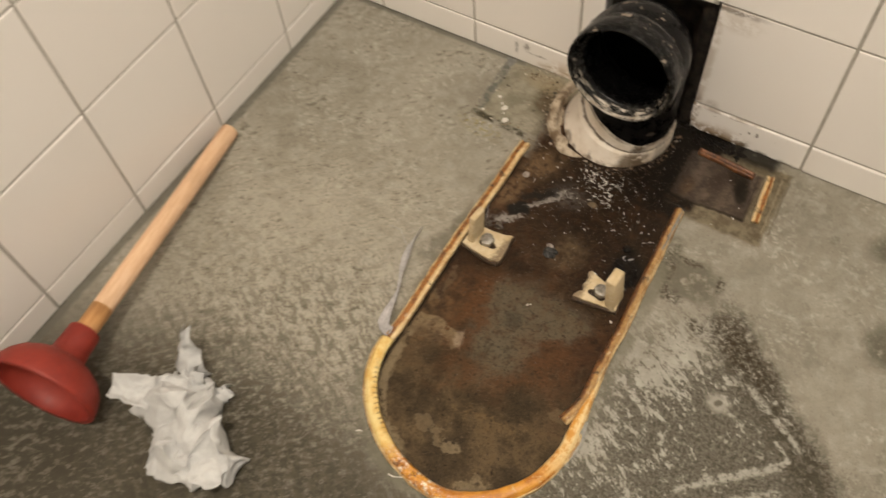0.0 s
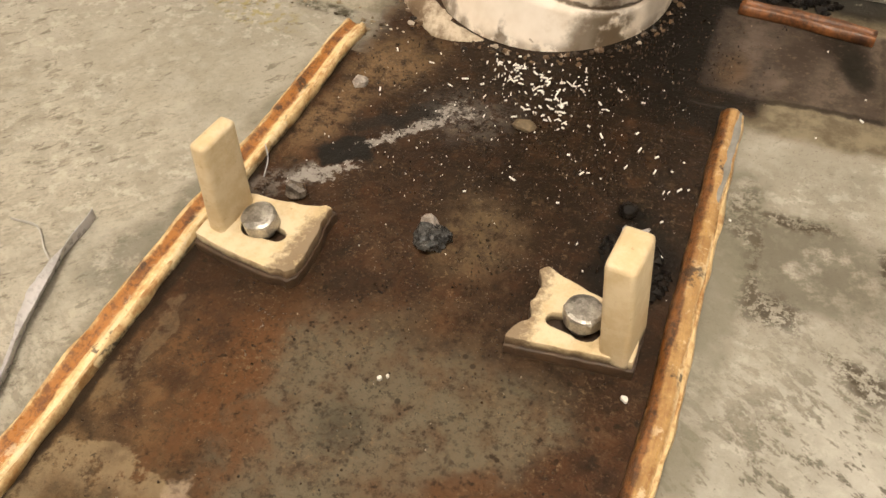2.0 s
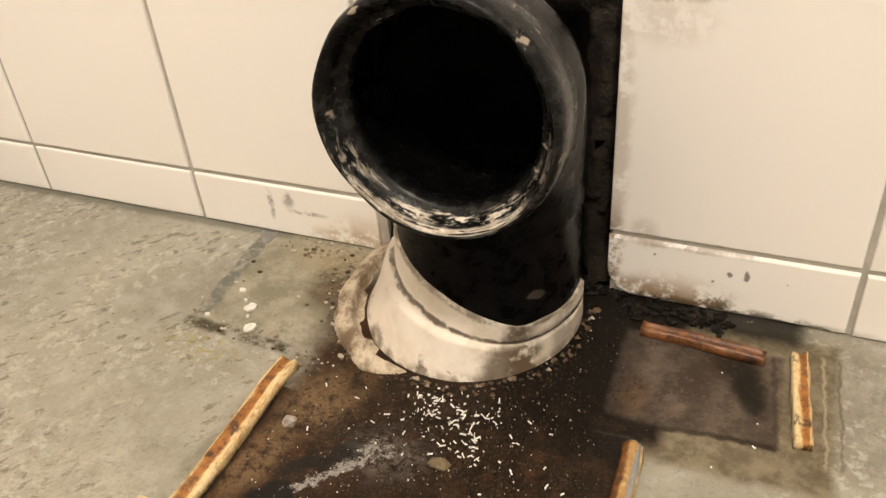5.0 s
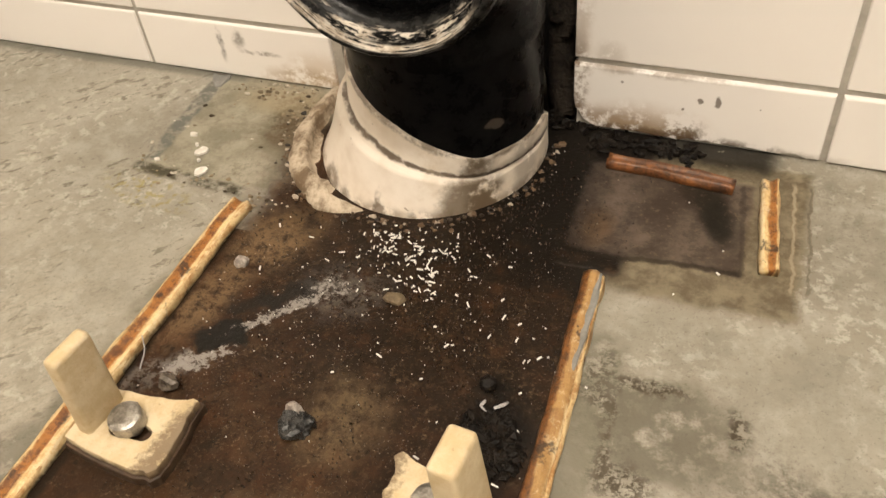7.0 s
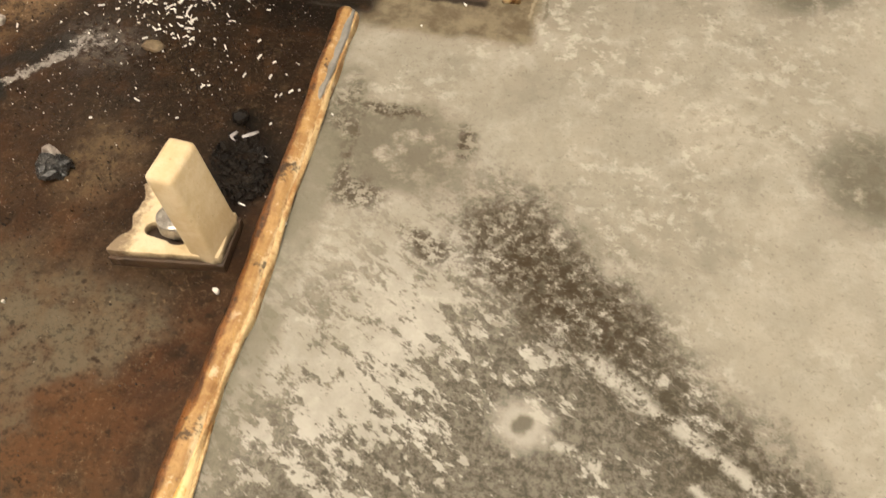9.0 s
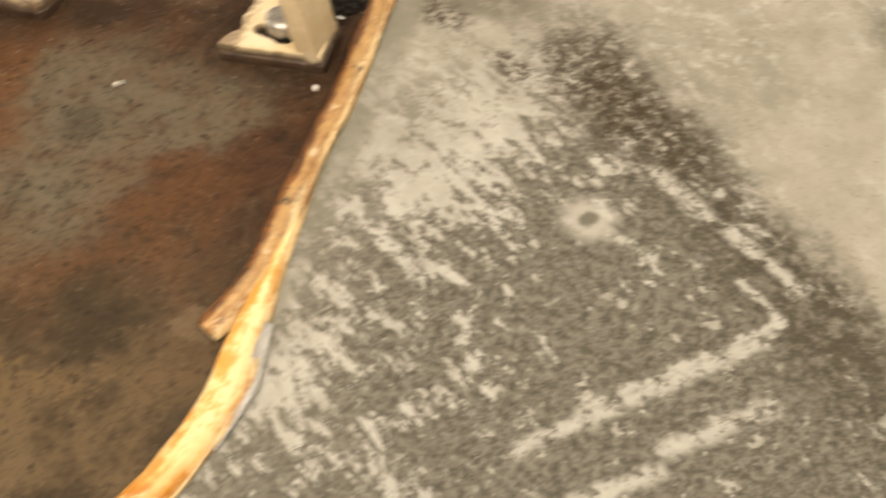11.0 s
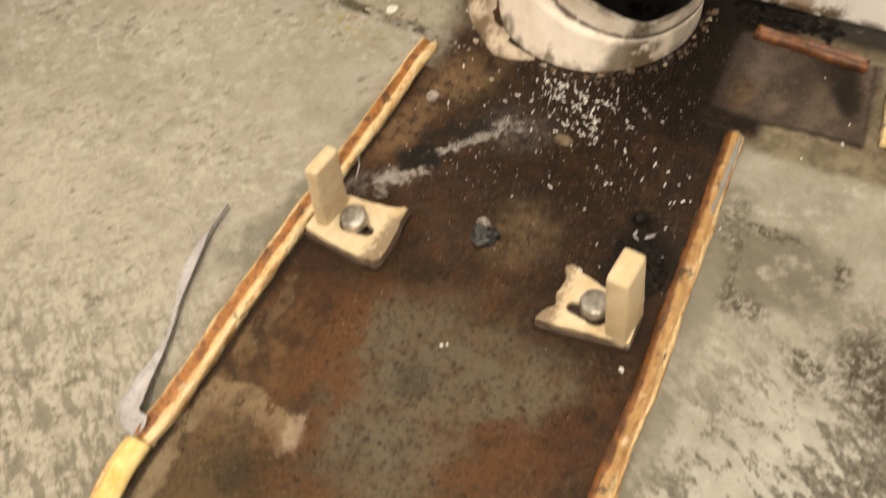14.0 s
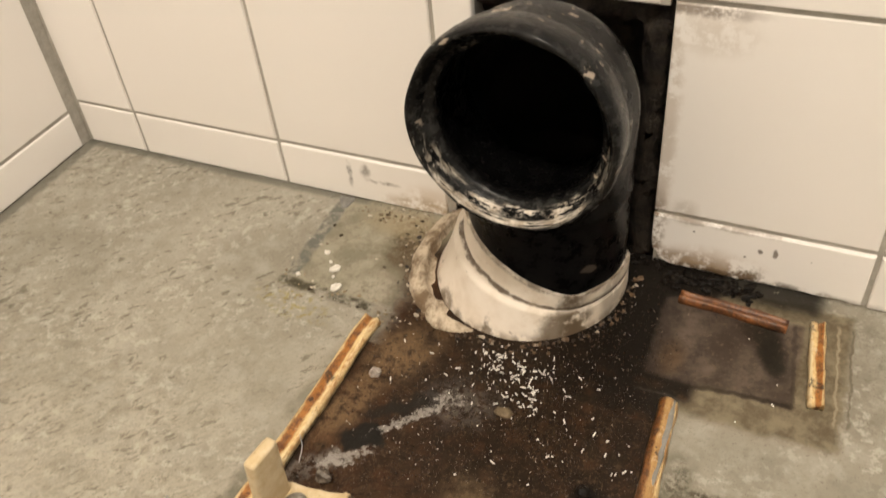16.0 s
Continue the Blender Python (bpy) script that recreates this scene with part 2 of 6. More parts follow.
    dark_patches = k.m("MULTIPLY", k.m("MAXIMUM", k.spot(0.345, -0.305, 0.016, 0.026, -20, 0.5, wide), k.spot(0.352, -0.268, 0.009, 0.016, -10, 0.5, wide)), k.ramp(k.noise(85, 6, 0.75), 0.36, 0.52))
    c = paint(k, c, dark_patches, 0.6, (0.110, 0.103, 0.078))
    # grey old sealant smears outside the bead
    sep = k.add("ShaderNodeSeparateXYZ")
    k.put(sep.inputs[0], k.near)
    dx = k.m("SUBTRACT", sep.outputs[0], 0.4735)
    dy = k.m("MINIMUM", k.m("ADD", sep.outputs[1], 0.4465), 0.0)
    dist = k.m("SQRT", k.m("ADD", k.m("MULTIPLY", dx, dx), k.m("MULTIPLY", dy, dy)))
    rim = k.m("MULTIPLY", k.ramp(dist, 0.130, 0.122), k.ramp(sep.outputs[1], -0.145, -0.165))
    c = paint(k, c, rim, k.ramp(k.noise(30, 3), 0.35, 0.6, 0.15, 0.75), (0.17, 0.158, 0.118))
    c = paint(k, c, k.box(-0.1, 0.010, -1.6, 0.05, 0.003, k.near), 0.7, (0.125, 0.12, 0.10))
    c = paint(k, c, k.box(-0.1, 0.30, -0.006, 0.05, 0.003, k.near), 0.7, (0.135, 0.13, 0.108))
    return finish(k, c, k.blend(darkened, k.ramp(k.mott, 0.3, 0.7, 0.62, 0.80), 0.5))


def rust(k):
    """Years of brown seepage, darkest and wettest by the collar."""
    k.n1, k.n2 = k.noise(24, 6, 0.68), k.noise(75, 5, 0.68)
    k.wide = k.wobbled(0.014, 28, 5)
    b = k.mix(k.ramp(k.n2, 0.30, 0.74), (0.019, 0.0090, 0.0045), (0.072, 0.0310, 0.0125))
    b = paint(k, b, k.ramp(k.noise(34, 6, 0.75, None, False, 1.2), 0.50, 0.64), 0.5, (0.092, 0.0540, 0.0270))
    b = paint(k, b, k.ramp(k.noise(17, 5, 0.7, k.v("ADD", k.pos, (7, 2, 0)), False, 0.8), 0.52, 0.66), 0.6, (0.020, 0.0125, 0.0075))
    return b


def rust_over(k, b):
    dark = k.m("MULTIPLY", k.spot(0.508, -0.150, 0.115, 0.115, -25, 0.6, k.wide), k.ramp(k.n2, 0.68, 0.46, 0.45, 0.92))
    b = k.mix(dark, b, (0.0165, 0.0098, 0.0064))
    b = paint(k, b, k.m("MULTIPLY", k.spot(0.40, -0.13, 0.022, 0.016, 20, 0.5, k.near), k.ramp(k.n2, 0.38, 0.55)), 0.5, (0.15, 0.10, 0.05))
    b = paint(k, b, k.m("MULTIPLY", k.m("MAXIMUM", k.spot(0.383, -0.190, 0.013, 0.032, -14, 0.6, k.wide), k.spot(0.396, -0.148, 0.022, 0.018, 20, 0.6, k.wide)), k.ramp(k.noise(95, 7, 0.8), 0.38, 0.56)), 0.80, (0.185, 0.118, 0.062))
    specks = k.m("MULTIPLY", k.ramp(k.voronoi(420), 0.16, 0.10), k.m("MULTIPLY", k.spot(0.48, -0.185, 0.10, 0.085, 0, 0.7), k.ramp(k.noise(55), 0.44, 0.56)))
    b = paint(k, b, specks, 0.6, (0.42, 0.38, 0.33))
    b = paint(k, b, k.ramp(k.noise(170, 4, 0.7), 0.56, 0.68), 0.6, (0.012, 0.008, 0.005))
    b = paint(k, b, k.ramp(k.noise(420, 4, 0.7), 0.55, 0.7), 0.5, (0.125, 0.080, 0.042))
    b = paint(k, b, k.ramp(k.noise(300, 6, 0.8), 0.52, 0.62), 0.55, (0.014, 0.0095, 0.006))
    b = paint(k, b, k.ramp(k.noise(120, 6, 0.8), 0.55, 0.66), 0.4, (0.10, 0.066, 0.034))
    k.wet = k.m("MAXIMUM", k.ramp(k.n1, 0.5, 0.65, 0, 0.6), dark)
    return b


def footprint():
    """Inside the bead."""
    k = Nodes("seeped_concrete")
    k.near = k.wobbled(0.004, 90, 5)
    r = rust(k)
    sep = k.add("ShaderNodeSeparateXYZ")
    k.put(sep.inputs[0], k.near)
    up = k.ramp(k.m("ADD", sep.outputs[1], k.m("MULTIPLY", k.m("SUBTRACT", k.n1, 0.5), 0.25)), -0.46, -0.34)
    b = k.mix(up, k.mix(k.ramp(k.n1, 0.38, 0.65), (0.036, 0.0250, 0.0130), (0.108, 0.0740, 0.0370)), r)
    loose = k.wobbled(0.040, 20, 5)
    b = paint(k, b, k.m("MULTIPLY", k.m("MAXIMUM", k.spot(0.472, -0.358, 0.040, 0.062, 14, 0.35, loose), k.spot(0.505, -0.325, 0.040, 0.026, 10, 0.4, loose)), k.ramp(k.n2, 0.64, 0.42, 0.45, 1.0)), 0.85, (0.120, 0.102, 0.068))
    b = paint(k, b, k.m("MULTIPLY", k.spot(0.390, -0.375, 0.028, 0.045, 0, 0.5, loose), k.ramp(k.n2, 0.38, 0.60)), 0.7, (0.140, 0.088, 0.040))
    b = paint(k, b, k.m("MULTIPLY", k.spot(0.505, -0.458, 0.040, 0.014, 12, 0.7, loose), k.ramp(k.noise(90, 6, 0.78), 0.46, 0.58)), 0.6, (0.150, 0.098, 0.042))
    b = paint(k, b, k.spot(0.471, -0.348, 0.010, 0.010, 0, 0.7), 0.6, (0.04, 0.034, 0.022))
    for x, y, rx, ry, rot, amt in ((0.425, -0.375, 0.022, 0.04, 10, 0.7), (0.53, -0.375, 0.032, 0.030, -20, 0.75), (0.45, -0.43, 0.03, 0.016, 40, 0.6),
                                   (0.40, -0.33, 0.025, 0.03, 0, 0.5), (0.505, -0.415, 0.03, 0.012, 30, 0.6), (0.425, -0.335, 0.018, 0.040, -10, 0.8)):
        b = paint(k, b, k.m("MULTIPLY", k.spot(x, y, rx, ry, rot, 0.6, loose), k.ramp(k.noise(46, 6, 0.75), 0.34, 0.56)), amt, (0.096, 0.043, 0.0160))
    for x, y in ((0.403, -0.286), (0.540, -0.282)):
        b = paint(k, b, k.spot(x, y, 0.036, 0.026, 0, 0.5, k.wide), 0.6, (0.016, 0.009, 0.005))
    b = rust_over(k, b)
    grit = k.ramp(k.n2, 0.38, 0.47)
    crag = k.wobbled(0.015, 52, 7)
    crescent = k.m("MULTIPLY", k.spot(0.402, -0.400, 0.033, 0.0145, -6, 0.05, crag), k.m("SUBTRACT", 1.0, k.m("MULTIPLY", k.spot(0.402, -0.412, 0.026, 0.011, -4, 0.3, crag), 0.75)))
    crescent = k.m("MULTIPLY", crescent, k.ramp(k.noise(64, 7, 0.78), 0.40, 0.49))
    b = paint(k, b, crescent, k.ramp(k.n2, 0.3, 0.6, 0.5, 0.85), (0.200, 0.148, 0.086))
    fine = k.ramp(k.noise(210, 6, 0.8), 0.34, 0.56, 0.45, 1.0)
    b = paint(k, b, k.m("MULTIPLY", k.spot(0.483, -0.240, 0.019, 0.023, 0, 0.55, k.wide), k.ramp(k.noise(120, 7, 0.8), 0.34, 0.60)), 0.62, (0.150, 0.105, 0.058))
    b = paint(k, b, k.m("MULTIPLY", k.spot(0.500, -0.300, 0.045, 0.026, 0, 0.8, loose), k.ramp(k.noise(80, 6, 0.75), 0.42, 0.6)), 0.40, (0.110, 0.074, 0.040))
    b = paint(k, b, k.m("MULTIPLY", k.spot(0.395, -0.335, 0.016, 0.050, 6, 0.7, loose), k.ramp(k.noise(90, 6, 0.75), 0.44, 0.56)), 0.55, (0.030, 0.017, 0.010))
    b = paint(k, b, k.m("MULTIPLY", k.spot(0.430, -0.398, 0.006, 0.011, 25, 0.3, crag), fine), 0.6, (0.34, 0.265, 0.19))
    # tan marks left by dried puddles
    for x, y, rx, ry, rot, amt in ( 
                                   (0.428, -0.530, 0.016, 0.006, -32, 0.8), (0.525, -0.534, 0.020, 0.009, 25, 0.95), (0.447, -0.500, 0.010, 0.008, 0, 0.5),
                                   (0.466, -0.506, 0.007, 0.012, 30, 0.6), (0.485, -0.509, 0.010, 0.008, 0, 0.9), (0.566, -0.424, 0.009, 0.010, 0, 0.35),
                                   (0.378, -0.452, 0.006, 0.028, 10, 0.6), (0.379, -0.345, 0.006, 0.030, 0, 0.3)):
        b = paint(k, b, k.m("MULTIPLY", k.spot(x, y, rx, ry, rot, 0.06, crag), k.m("MULTIPLY", grit, fine)), amt * 0.85, (0.205, 0.158, 0.095))
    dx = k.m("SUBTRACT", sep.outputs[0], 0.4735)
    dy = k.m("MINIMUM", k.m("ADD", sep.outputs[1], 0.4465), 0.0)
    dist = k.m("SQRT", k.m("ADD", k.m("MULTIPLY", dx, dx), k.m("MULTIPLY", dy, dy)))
    edge = k.m("MULTIPLY", k.ramp(dist, 0.0905, 0.0935), k.m("MULTIPLY", k.ramp(sep.outputs[0], 0.455, 0.43), k.ramp(sep.outputs[1], -0.40, -0.42)))
    b = paint(k, b, k.m("MULTIPLY", edge, k.ramp(k.noise(48, 5, 0.7), 0.44, 0.52)), 0.75, (0.20, 0.155, 0.095))
    b = paint(k, b, k.m("MULTIPLY", k.ramp(k.noise(360, 5, 0.82), 0.555, 0.63), k.ramp(k.noise(32, 5, 0.7), 0.44, 0.60)), 0.6, (0.165, 0.118, 0.066))
    b = paint(k, b, k.m("MULTIPLY", k.ramp(k.noise(290, 5, 0.82, k.v("ADD", k.pos, (2, 2, 2))), 0.56, 0.64), k.ramp(k.noise(27, 5, 0.7, k.v("ADD", k.pos, (1, 4, 0))), 0.42, 0.60)), 0.65, (0.011, 0.007, 0.004))
    blots = k.m("MULTIPLY", k.ramp(k.noise(150, 3, 0.6), 0.64, 0.68), k.ramp(k.noise(25, 3), 0.45, 0.6))
    b = paint(k, b, blots, 0.75, (0.014, 0.009, 0.005))
    pin = k.m("MULTIPLY", k.ramp(k.voronoi(95), 0.14, 0.09), k.ramp(k.noise(40), 0.45, 0.55))
    b = paint(k, b, pin, 0.7, (0.012, 0.008, 0.005))
    # black puddle and the whitish bloom of salts beside it
    b = paint(k, b, k.spot(0.404, -0.213, 0.015, 0.010, 15, 0.2, crag), 0.93, (0.010, 0.009, 0.008))
    b = paint(k, b, k.spot(0.425, -0.178, 0.018, 0.006, 40, 0.5, crag), 0.8, (0.016, 0.012, 0.010))
    salt = k.m("MAXIMUM", k.m("MAXIMUM", k.spot(0.400, -0.231, 0.018, 0.0055, 33, 0.7, crag), k.spot(0.420, -0.198, 0.016, 0.0035, 45, 0.7, crag)), k.spot(0.433, -0.180, 0.026, 0.0055, 50, 0.7, crag))
    b = paint(k, b, k.line(0.398, -0.199, 0.432, -0.166, 0.009, 0.6, crag), 0.8, (0.014, 0.011, 0.009))
    salt = k.m("MAXIMUM", salt, k.m("MULTIPLY", k.spot(0.448, -0.166, 0.014, 0.012, 0, 0.8, crag), 0.75))
    film = k.m("MAXIMUM", k.line(0.370, -0.254, 0.398, -0.230, 0.013, 0.6, crag), k.m("MULTIPLY", k.spot(0.450, -0.168, 0.019, 0.016, 0, 0.7, crag), 0.7))
    b = paint(k, b, k.m("MULTIPLY", film, k.ramp(k.noise(130, 7, 0.8), 0.46, 0.53)), 0.55, (0.185, 0.167, 0.148))
    salt = k.m("MAXIMUM", salt, k.m("MULTIPLY", k.spot(0.418, -0.315, 0.005, 0.013, -20, 0.8, crag), 0.4))
    b = paint(k, b, k.ramp(k.m("ADD", k.m("MULTIPLY", salt, 0.27), k.noise(300, 6, 0.8)), 0.675, 0.755), 0.78, (0.31, 0.288, 0.262))
    # grime and shade of the unmodelled gap along the bead, painted dark
    painted_gap = k.m("MULTIPLY", k.ramp(dist, 0.1000, 0.1025), k.ramp(sep.outputs[0], 0.42, 0.40))
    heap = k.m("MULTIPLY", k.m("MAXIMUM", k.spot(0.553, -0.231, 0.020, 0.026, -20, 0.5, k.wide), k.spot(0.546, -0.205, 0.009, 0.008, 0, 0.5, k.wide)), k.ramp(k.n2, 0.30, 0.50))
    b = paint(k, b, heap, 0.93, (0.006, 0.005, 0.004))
    b = paint(k, b, painted_gap, 0.85, (0.016, 0.010, 0.006))
    return finish(k, b, k.blend(k.wet, k.ramp(k.n2, 0.3, 0.7, 0.44, 0.66), 0.30), 0.0024, 0.13)


def drain_floor():
    """Round the drain: mortar patch, seeped apron and the hatch with its dirty margin."""
    k = Nodes("seeped_concrete_by_drain")
    c = bare(k)
    near = k.near
    r = rust(k)
    patch = k.mix(k.ramp(k.mott, 0.4, 0.62), (0.19, 0.172, 0.12), (0.31, 0.285, 0.21))
    rubble = k.noise(150, 7, 0.8)
    c = paint(k, c, k.box(0.286, 0.40, -0.105, 0.02, 0.002, near), 0.7, patch)
    c = paint(k, c, k.m("MULTIPLY", k.spot(0.342, -0.014, 0.034, 0.016, -8, 0.4, k.wide), k.ramp(rubble, 0.40, 0.55)), 0.8, (0.37, 0.325, 0.245))
    c = paint(k, c, k.m("MULTIPLY", k.spot(0.352, -0.036, 0.016, 0.028, 10, 0.5, k.wide), k.ramp(rubble, 0.58, 0.44)), 0.8, (0.085, 0.058, 0.032))
    c = paint(k, c, k.m("MULTIPLY", k.spot(0.350, -0.092, 0.018, 0.014, 0, 0.6, k.wide), k.ramp(rubble, 0.42, 0.56)), 0.7, (0.38, 0.345, 0.275))
    smear = k.ramp(k.noise(60, 6, 0.75), 0.38, 0.56)
    c = paint(k, c, k.m("MULTIPLY", k.line(0.279, 0.0, 0.283, -0.098, 0.011, 0.3, k.near), smear), 0.85, (0.118, 0.118, 0.104))
    c = paint(k, c, k.m("MULTIPLY", k.line(0.276, -0.105, 0.358, -0.111, 0.009, 0.5, k.near), smear), 0.92, (0.050, 0.043, 0.025))
    c = paint(k, c, k.spot(0.345, -0.02, 0.035, 0.014, 0, 0.5, near), 0.6, (0.30, 0.25, 0.16))
    c = paint(k, c, k.spot(0.36, -0.05, 0.020, 0.022, 0, 0.6, near), 0.6, (0.09, 0.06, 0.03))
    c = paint(k, c, k.m("MULTIPLY", k.spot(0.30, -0.125, 0.03, 0.012, -10, 0.6, near), k.ramp(k.noise(200), 0.5, 0.6)), 0.6, (0.26, 0.21, 0.05))
    sep = k.add("ShaderNodeSeparateXYZ")
    k.put(sep.inputs[0], near)
    px = sep.outputs[0]
    sep = k.add("ShaderNodeSeparateXYZ")
    k.put(sep.inputs[0], k.wobbled(0.020, 45, 6))
    wx = sep.outputs[0]
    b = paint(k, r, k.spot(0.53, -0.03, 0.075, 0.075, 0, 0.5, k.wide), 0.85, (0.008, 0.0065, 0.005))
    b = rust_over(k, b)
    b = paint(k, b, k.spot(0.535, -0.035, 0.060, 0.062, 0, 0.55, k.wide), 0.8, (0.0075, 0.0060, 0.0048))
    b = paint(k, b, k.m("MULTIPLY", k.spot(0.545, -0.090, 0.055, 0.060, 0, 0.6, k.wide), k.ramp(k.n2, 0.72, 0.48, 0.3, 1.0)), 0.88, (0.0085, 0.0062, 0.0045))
    margin = k.mix(k.ramp(k.n2, 0.35, 0.65), (0.095, 0.072, 0.040), (0.20, 0.163, 0.105))
    c = paint(k, c, k.box(0.578, 0.672, -0.128, -0.012, 0.004, near), 0.88, margin)
    h = k.mix(k.ramp(k.n1, 0.4, 0.62), (0.060, 0.044, 0.034), (0.128, 0.099, 0.077))
    h = paint(k, h, k.spot(0.624, -0.056, 0.010, 0.026, 22, 0.5, near), 0.97, (0.009, 0.007, 0.0055))
    h = paint(k, h, k.spot(0.612, -0.046, 0.012, 0.006, -40, 0.5, near), 0.8, (0.012, 0.009, 0.007))
    h = paint(k, h, k.spot(0.605, -0.055, 0.024, 0.020, 0, 0.7, k.wide), 0.5, (0.026, 0.016, 0.012))
    h = paint(k, h, k.spot(0.566, -0.085, 0.008, 0.014, 0, 0.6, near), 0.5, (0.11, 0.062, 0.025))
    h = paint(k, h, k.ramp(k.noise(95, 6, 0.78), 0.50, 0.60), 0.45, (0.034, 0.024, 0.017))
    h = paint(k, h, k.ramp(k.noise(260, 5, 0.75), 0.55, 0.64), 0.45, (0.14, 0.10, 0.068))
    h = paint(k, h, k.spot(0.625, -0.062, 0.007, 0.019, 18, 0.5, near), 0.9, (0.009, 0.007, 0.0055))
    apron = k.m("MAXIMUM", k.spot(0.462, -0.085, 0.118, 0.075, 0, 0.15, near), k.box(0.368, 0.576, -0.30, -0.116, 0.004, near))
    apron = k.m("MAXIMUM", apron, k.box(0.47, 0.588, -0.122, 0.03, 0.006, near))
    apron = k.m("MULTIPLY", apron, k.m("MULTIPLY", k.ramp(wx, 0.352, 0.386), k.ramp(px, 0.594, 0.582)))
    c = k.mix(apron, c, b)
    c = paint(k, c, k.box(0.552, 0.643, -0.103, -0.030, 0.003, near), k.ramp(px, 0.552, 0.575, 0.5, 0.95), h)
    c = paint(k, c, k.line(0.566, -0.106, 0.644, -0.100, 0.0035, 0.6, near), 0.7, (0.018, 0.013, 0.009))
    c = paint(k, c, k.line(0.643, -0.100, 0.637, -0.030, 0.003, 0.6, near), 0.5, (0.03, 0.022, 0.015))
    for x in (0.6635, 0.6715):
        c = paint(k, c, k.line(x, -0.024, x + 0.0045, -0.108, 0.0016, 0.5, near), 0.55, (0.36, 0.31, 0.22) if x < 0.67 else (0.09, 0.07, 0.045))
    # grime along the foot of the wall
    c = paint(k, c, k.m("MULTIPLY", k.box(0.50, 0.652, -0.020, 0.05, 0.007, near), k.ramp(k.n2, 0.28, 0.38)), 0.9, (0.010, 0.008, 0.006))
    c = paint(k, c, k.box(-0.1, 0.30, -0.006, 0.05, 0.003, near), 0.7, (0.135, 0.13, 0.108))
    rough = k.blend(apron, k.ramp(k.mott, 0.3, 0.7, 0.62, 0.80), k.blend(k.wet, 0.54, 0.34))
    return finish(k, c, rough, 0.0020, k.blend(apron, 0.10, 0.13))


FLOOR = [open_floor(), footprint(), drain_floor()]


def tile_material():
    k = Nodes("white_glazed_tile")
    near = k.wobbled(0.004, 80, 5)
    info = k.add("ShaderNodeObjectInfo").outputs["Random"]
    c = k.mix(info, (0.885, 0.842, 0.797), (0.91, 0.873, 0.832))
    n = k.noise(90, 5, 0.7)
    soil = k.noise(46, 6, 0.75)
    film = k.ramp(k.noise(9, 4), 0.45, 0.8, 0, 0.02)
    c = k.mix(film, c, (0.72, 0.66, 0.58))
    dirt = [(0.534, 0.10, 0.006, 0.10, 0.4, (0.38, 0.27, 0.17)), (0.550, 0.006, 0.045, 0.010, 0.8, (0.27, 0.165, 0.085)), (0.598, 0.006, 0.012, 0.009, 0.9, (0.06, 0.04, 0.025)),
            (0.57, 0.002, 0.05, 0.005, 0.9, (0.06, 0.038, 0.024)), (0.36, 0.012, 0.022, 0.014, 0.4, (0.50, 0.38, 0.24)), (0.30, 0.031, 0.004, 0.006, 0.7, (0.17, 0.14, 0.11)),
            (0.315, 0.022, 0.012, 0.0016, 0.8, (0.22, 0.18, 0.14)), (0.285, 0.026, 0.0020, 0.011, 0.8, (0.15, 0.13, 0.11)), (0.552, 0.052, 0.008, 0.009, 0.35, (0.35, 0.28, 0.20)),
            (0.555, 0.185, 0.022, 0.012, 0.3, (0.45, 0.36, 0.25)), (0.575, 0.010, 0.030, 0.012, 0.45, (0.40, 0.28, 0.16)), (0.60, 0.002, 0.075, 0.004, 0.7, (0.12, 0.078, 0.045)),
            (0.57, 0.0465, 0.050, 0.0030, 0.6, (0.24, 0.17, 0.11)), (0.545, 0.20, 0.030, 0.004, 0.7, (0.16, 0.11, 0.07)), (0.534, 0.03, 0.005, 0.03, 0.8, (0.20, 0.13, 0.08)), (0.35, 0.006, 0.030, 0.008, 0.7, (0.42, 0.30, 0.17))]
    marks = k.spot(0.6145, 0.032, 0.0016, 0.0035, 0, 0.3, near, True)
    marks = k.m("MAXIMUM", marks, k.spot(0.604, 0.031, 0.0018, 0.0016, 0, 0.3, near, True))
    marks = k.m("MAXIMUM", marks, k.spot(0.596, 0.024, 0.0010, 0.0010, 0, 0.3, near, True))
    c = k.mix(k.m("MULTIPLY", marks, 0.8), c, (0.12, 0.085, 0.06))
    for x, z, rx, rz, amt, tone in dirt:
        s = k.m("MULTIPLY", k.spot(x, z, rx, rz, 0, 0.6, near, True), k.ramp(soil, 0.40, 0.53))
        c = k.mix(k.m("MULTIPLY", s, amt), c, tone)
    dots = k.m("MULTIPLY", k.ramp(k.voronoi(70), 0.085, 0.05), k.spot(0.60, 0.03, 0.05, 0.02, 0, 0.3, None, True))
    c = k.mix(k.m("MULTIPLY", dots, 0.8), c, (0.09, 0.07, 0.05))
    k.bump(k.noise(14, 2, 0.5), 0.10, 0.002)
    return k.done(c, k.ramp(n, 0.3, 0.8, 0.24, 0.275), 0.0, 0.5)


TILE = tile_material()
GROUT = simple("grey_grout", (0.36, 0.335, 0.29), (0.47, 0.44, 0.385), 0.85, 80, relief=0.4)
# tinted blue so that light bounced off it turns cool
COOL_BOUNCE = simple("cool_bounce_plaster", (0.60, 0.64, 0.68), (0.66, 0.70, 0.74), 0.7, 20)
PLASTER = simple("painted_plaster", (0.72, 0.70, 0.66), (0.78, 0.76, 0.72), 0.7, 20)
MORTAR_DARK = simple("dark_mortar", (0.012, 0.009, 0.007), (0.072, 0.055, 0.040), 0.75, 70, relief=0.9, depth=0.004)


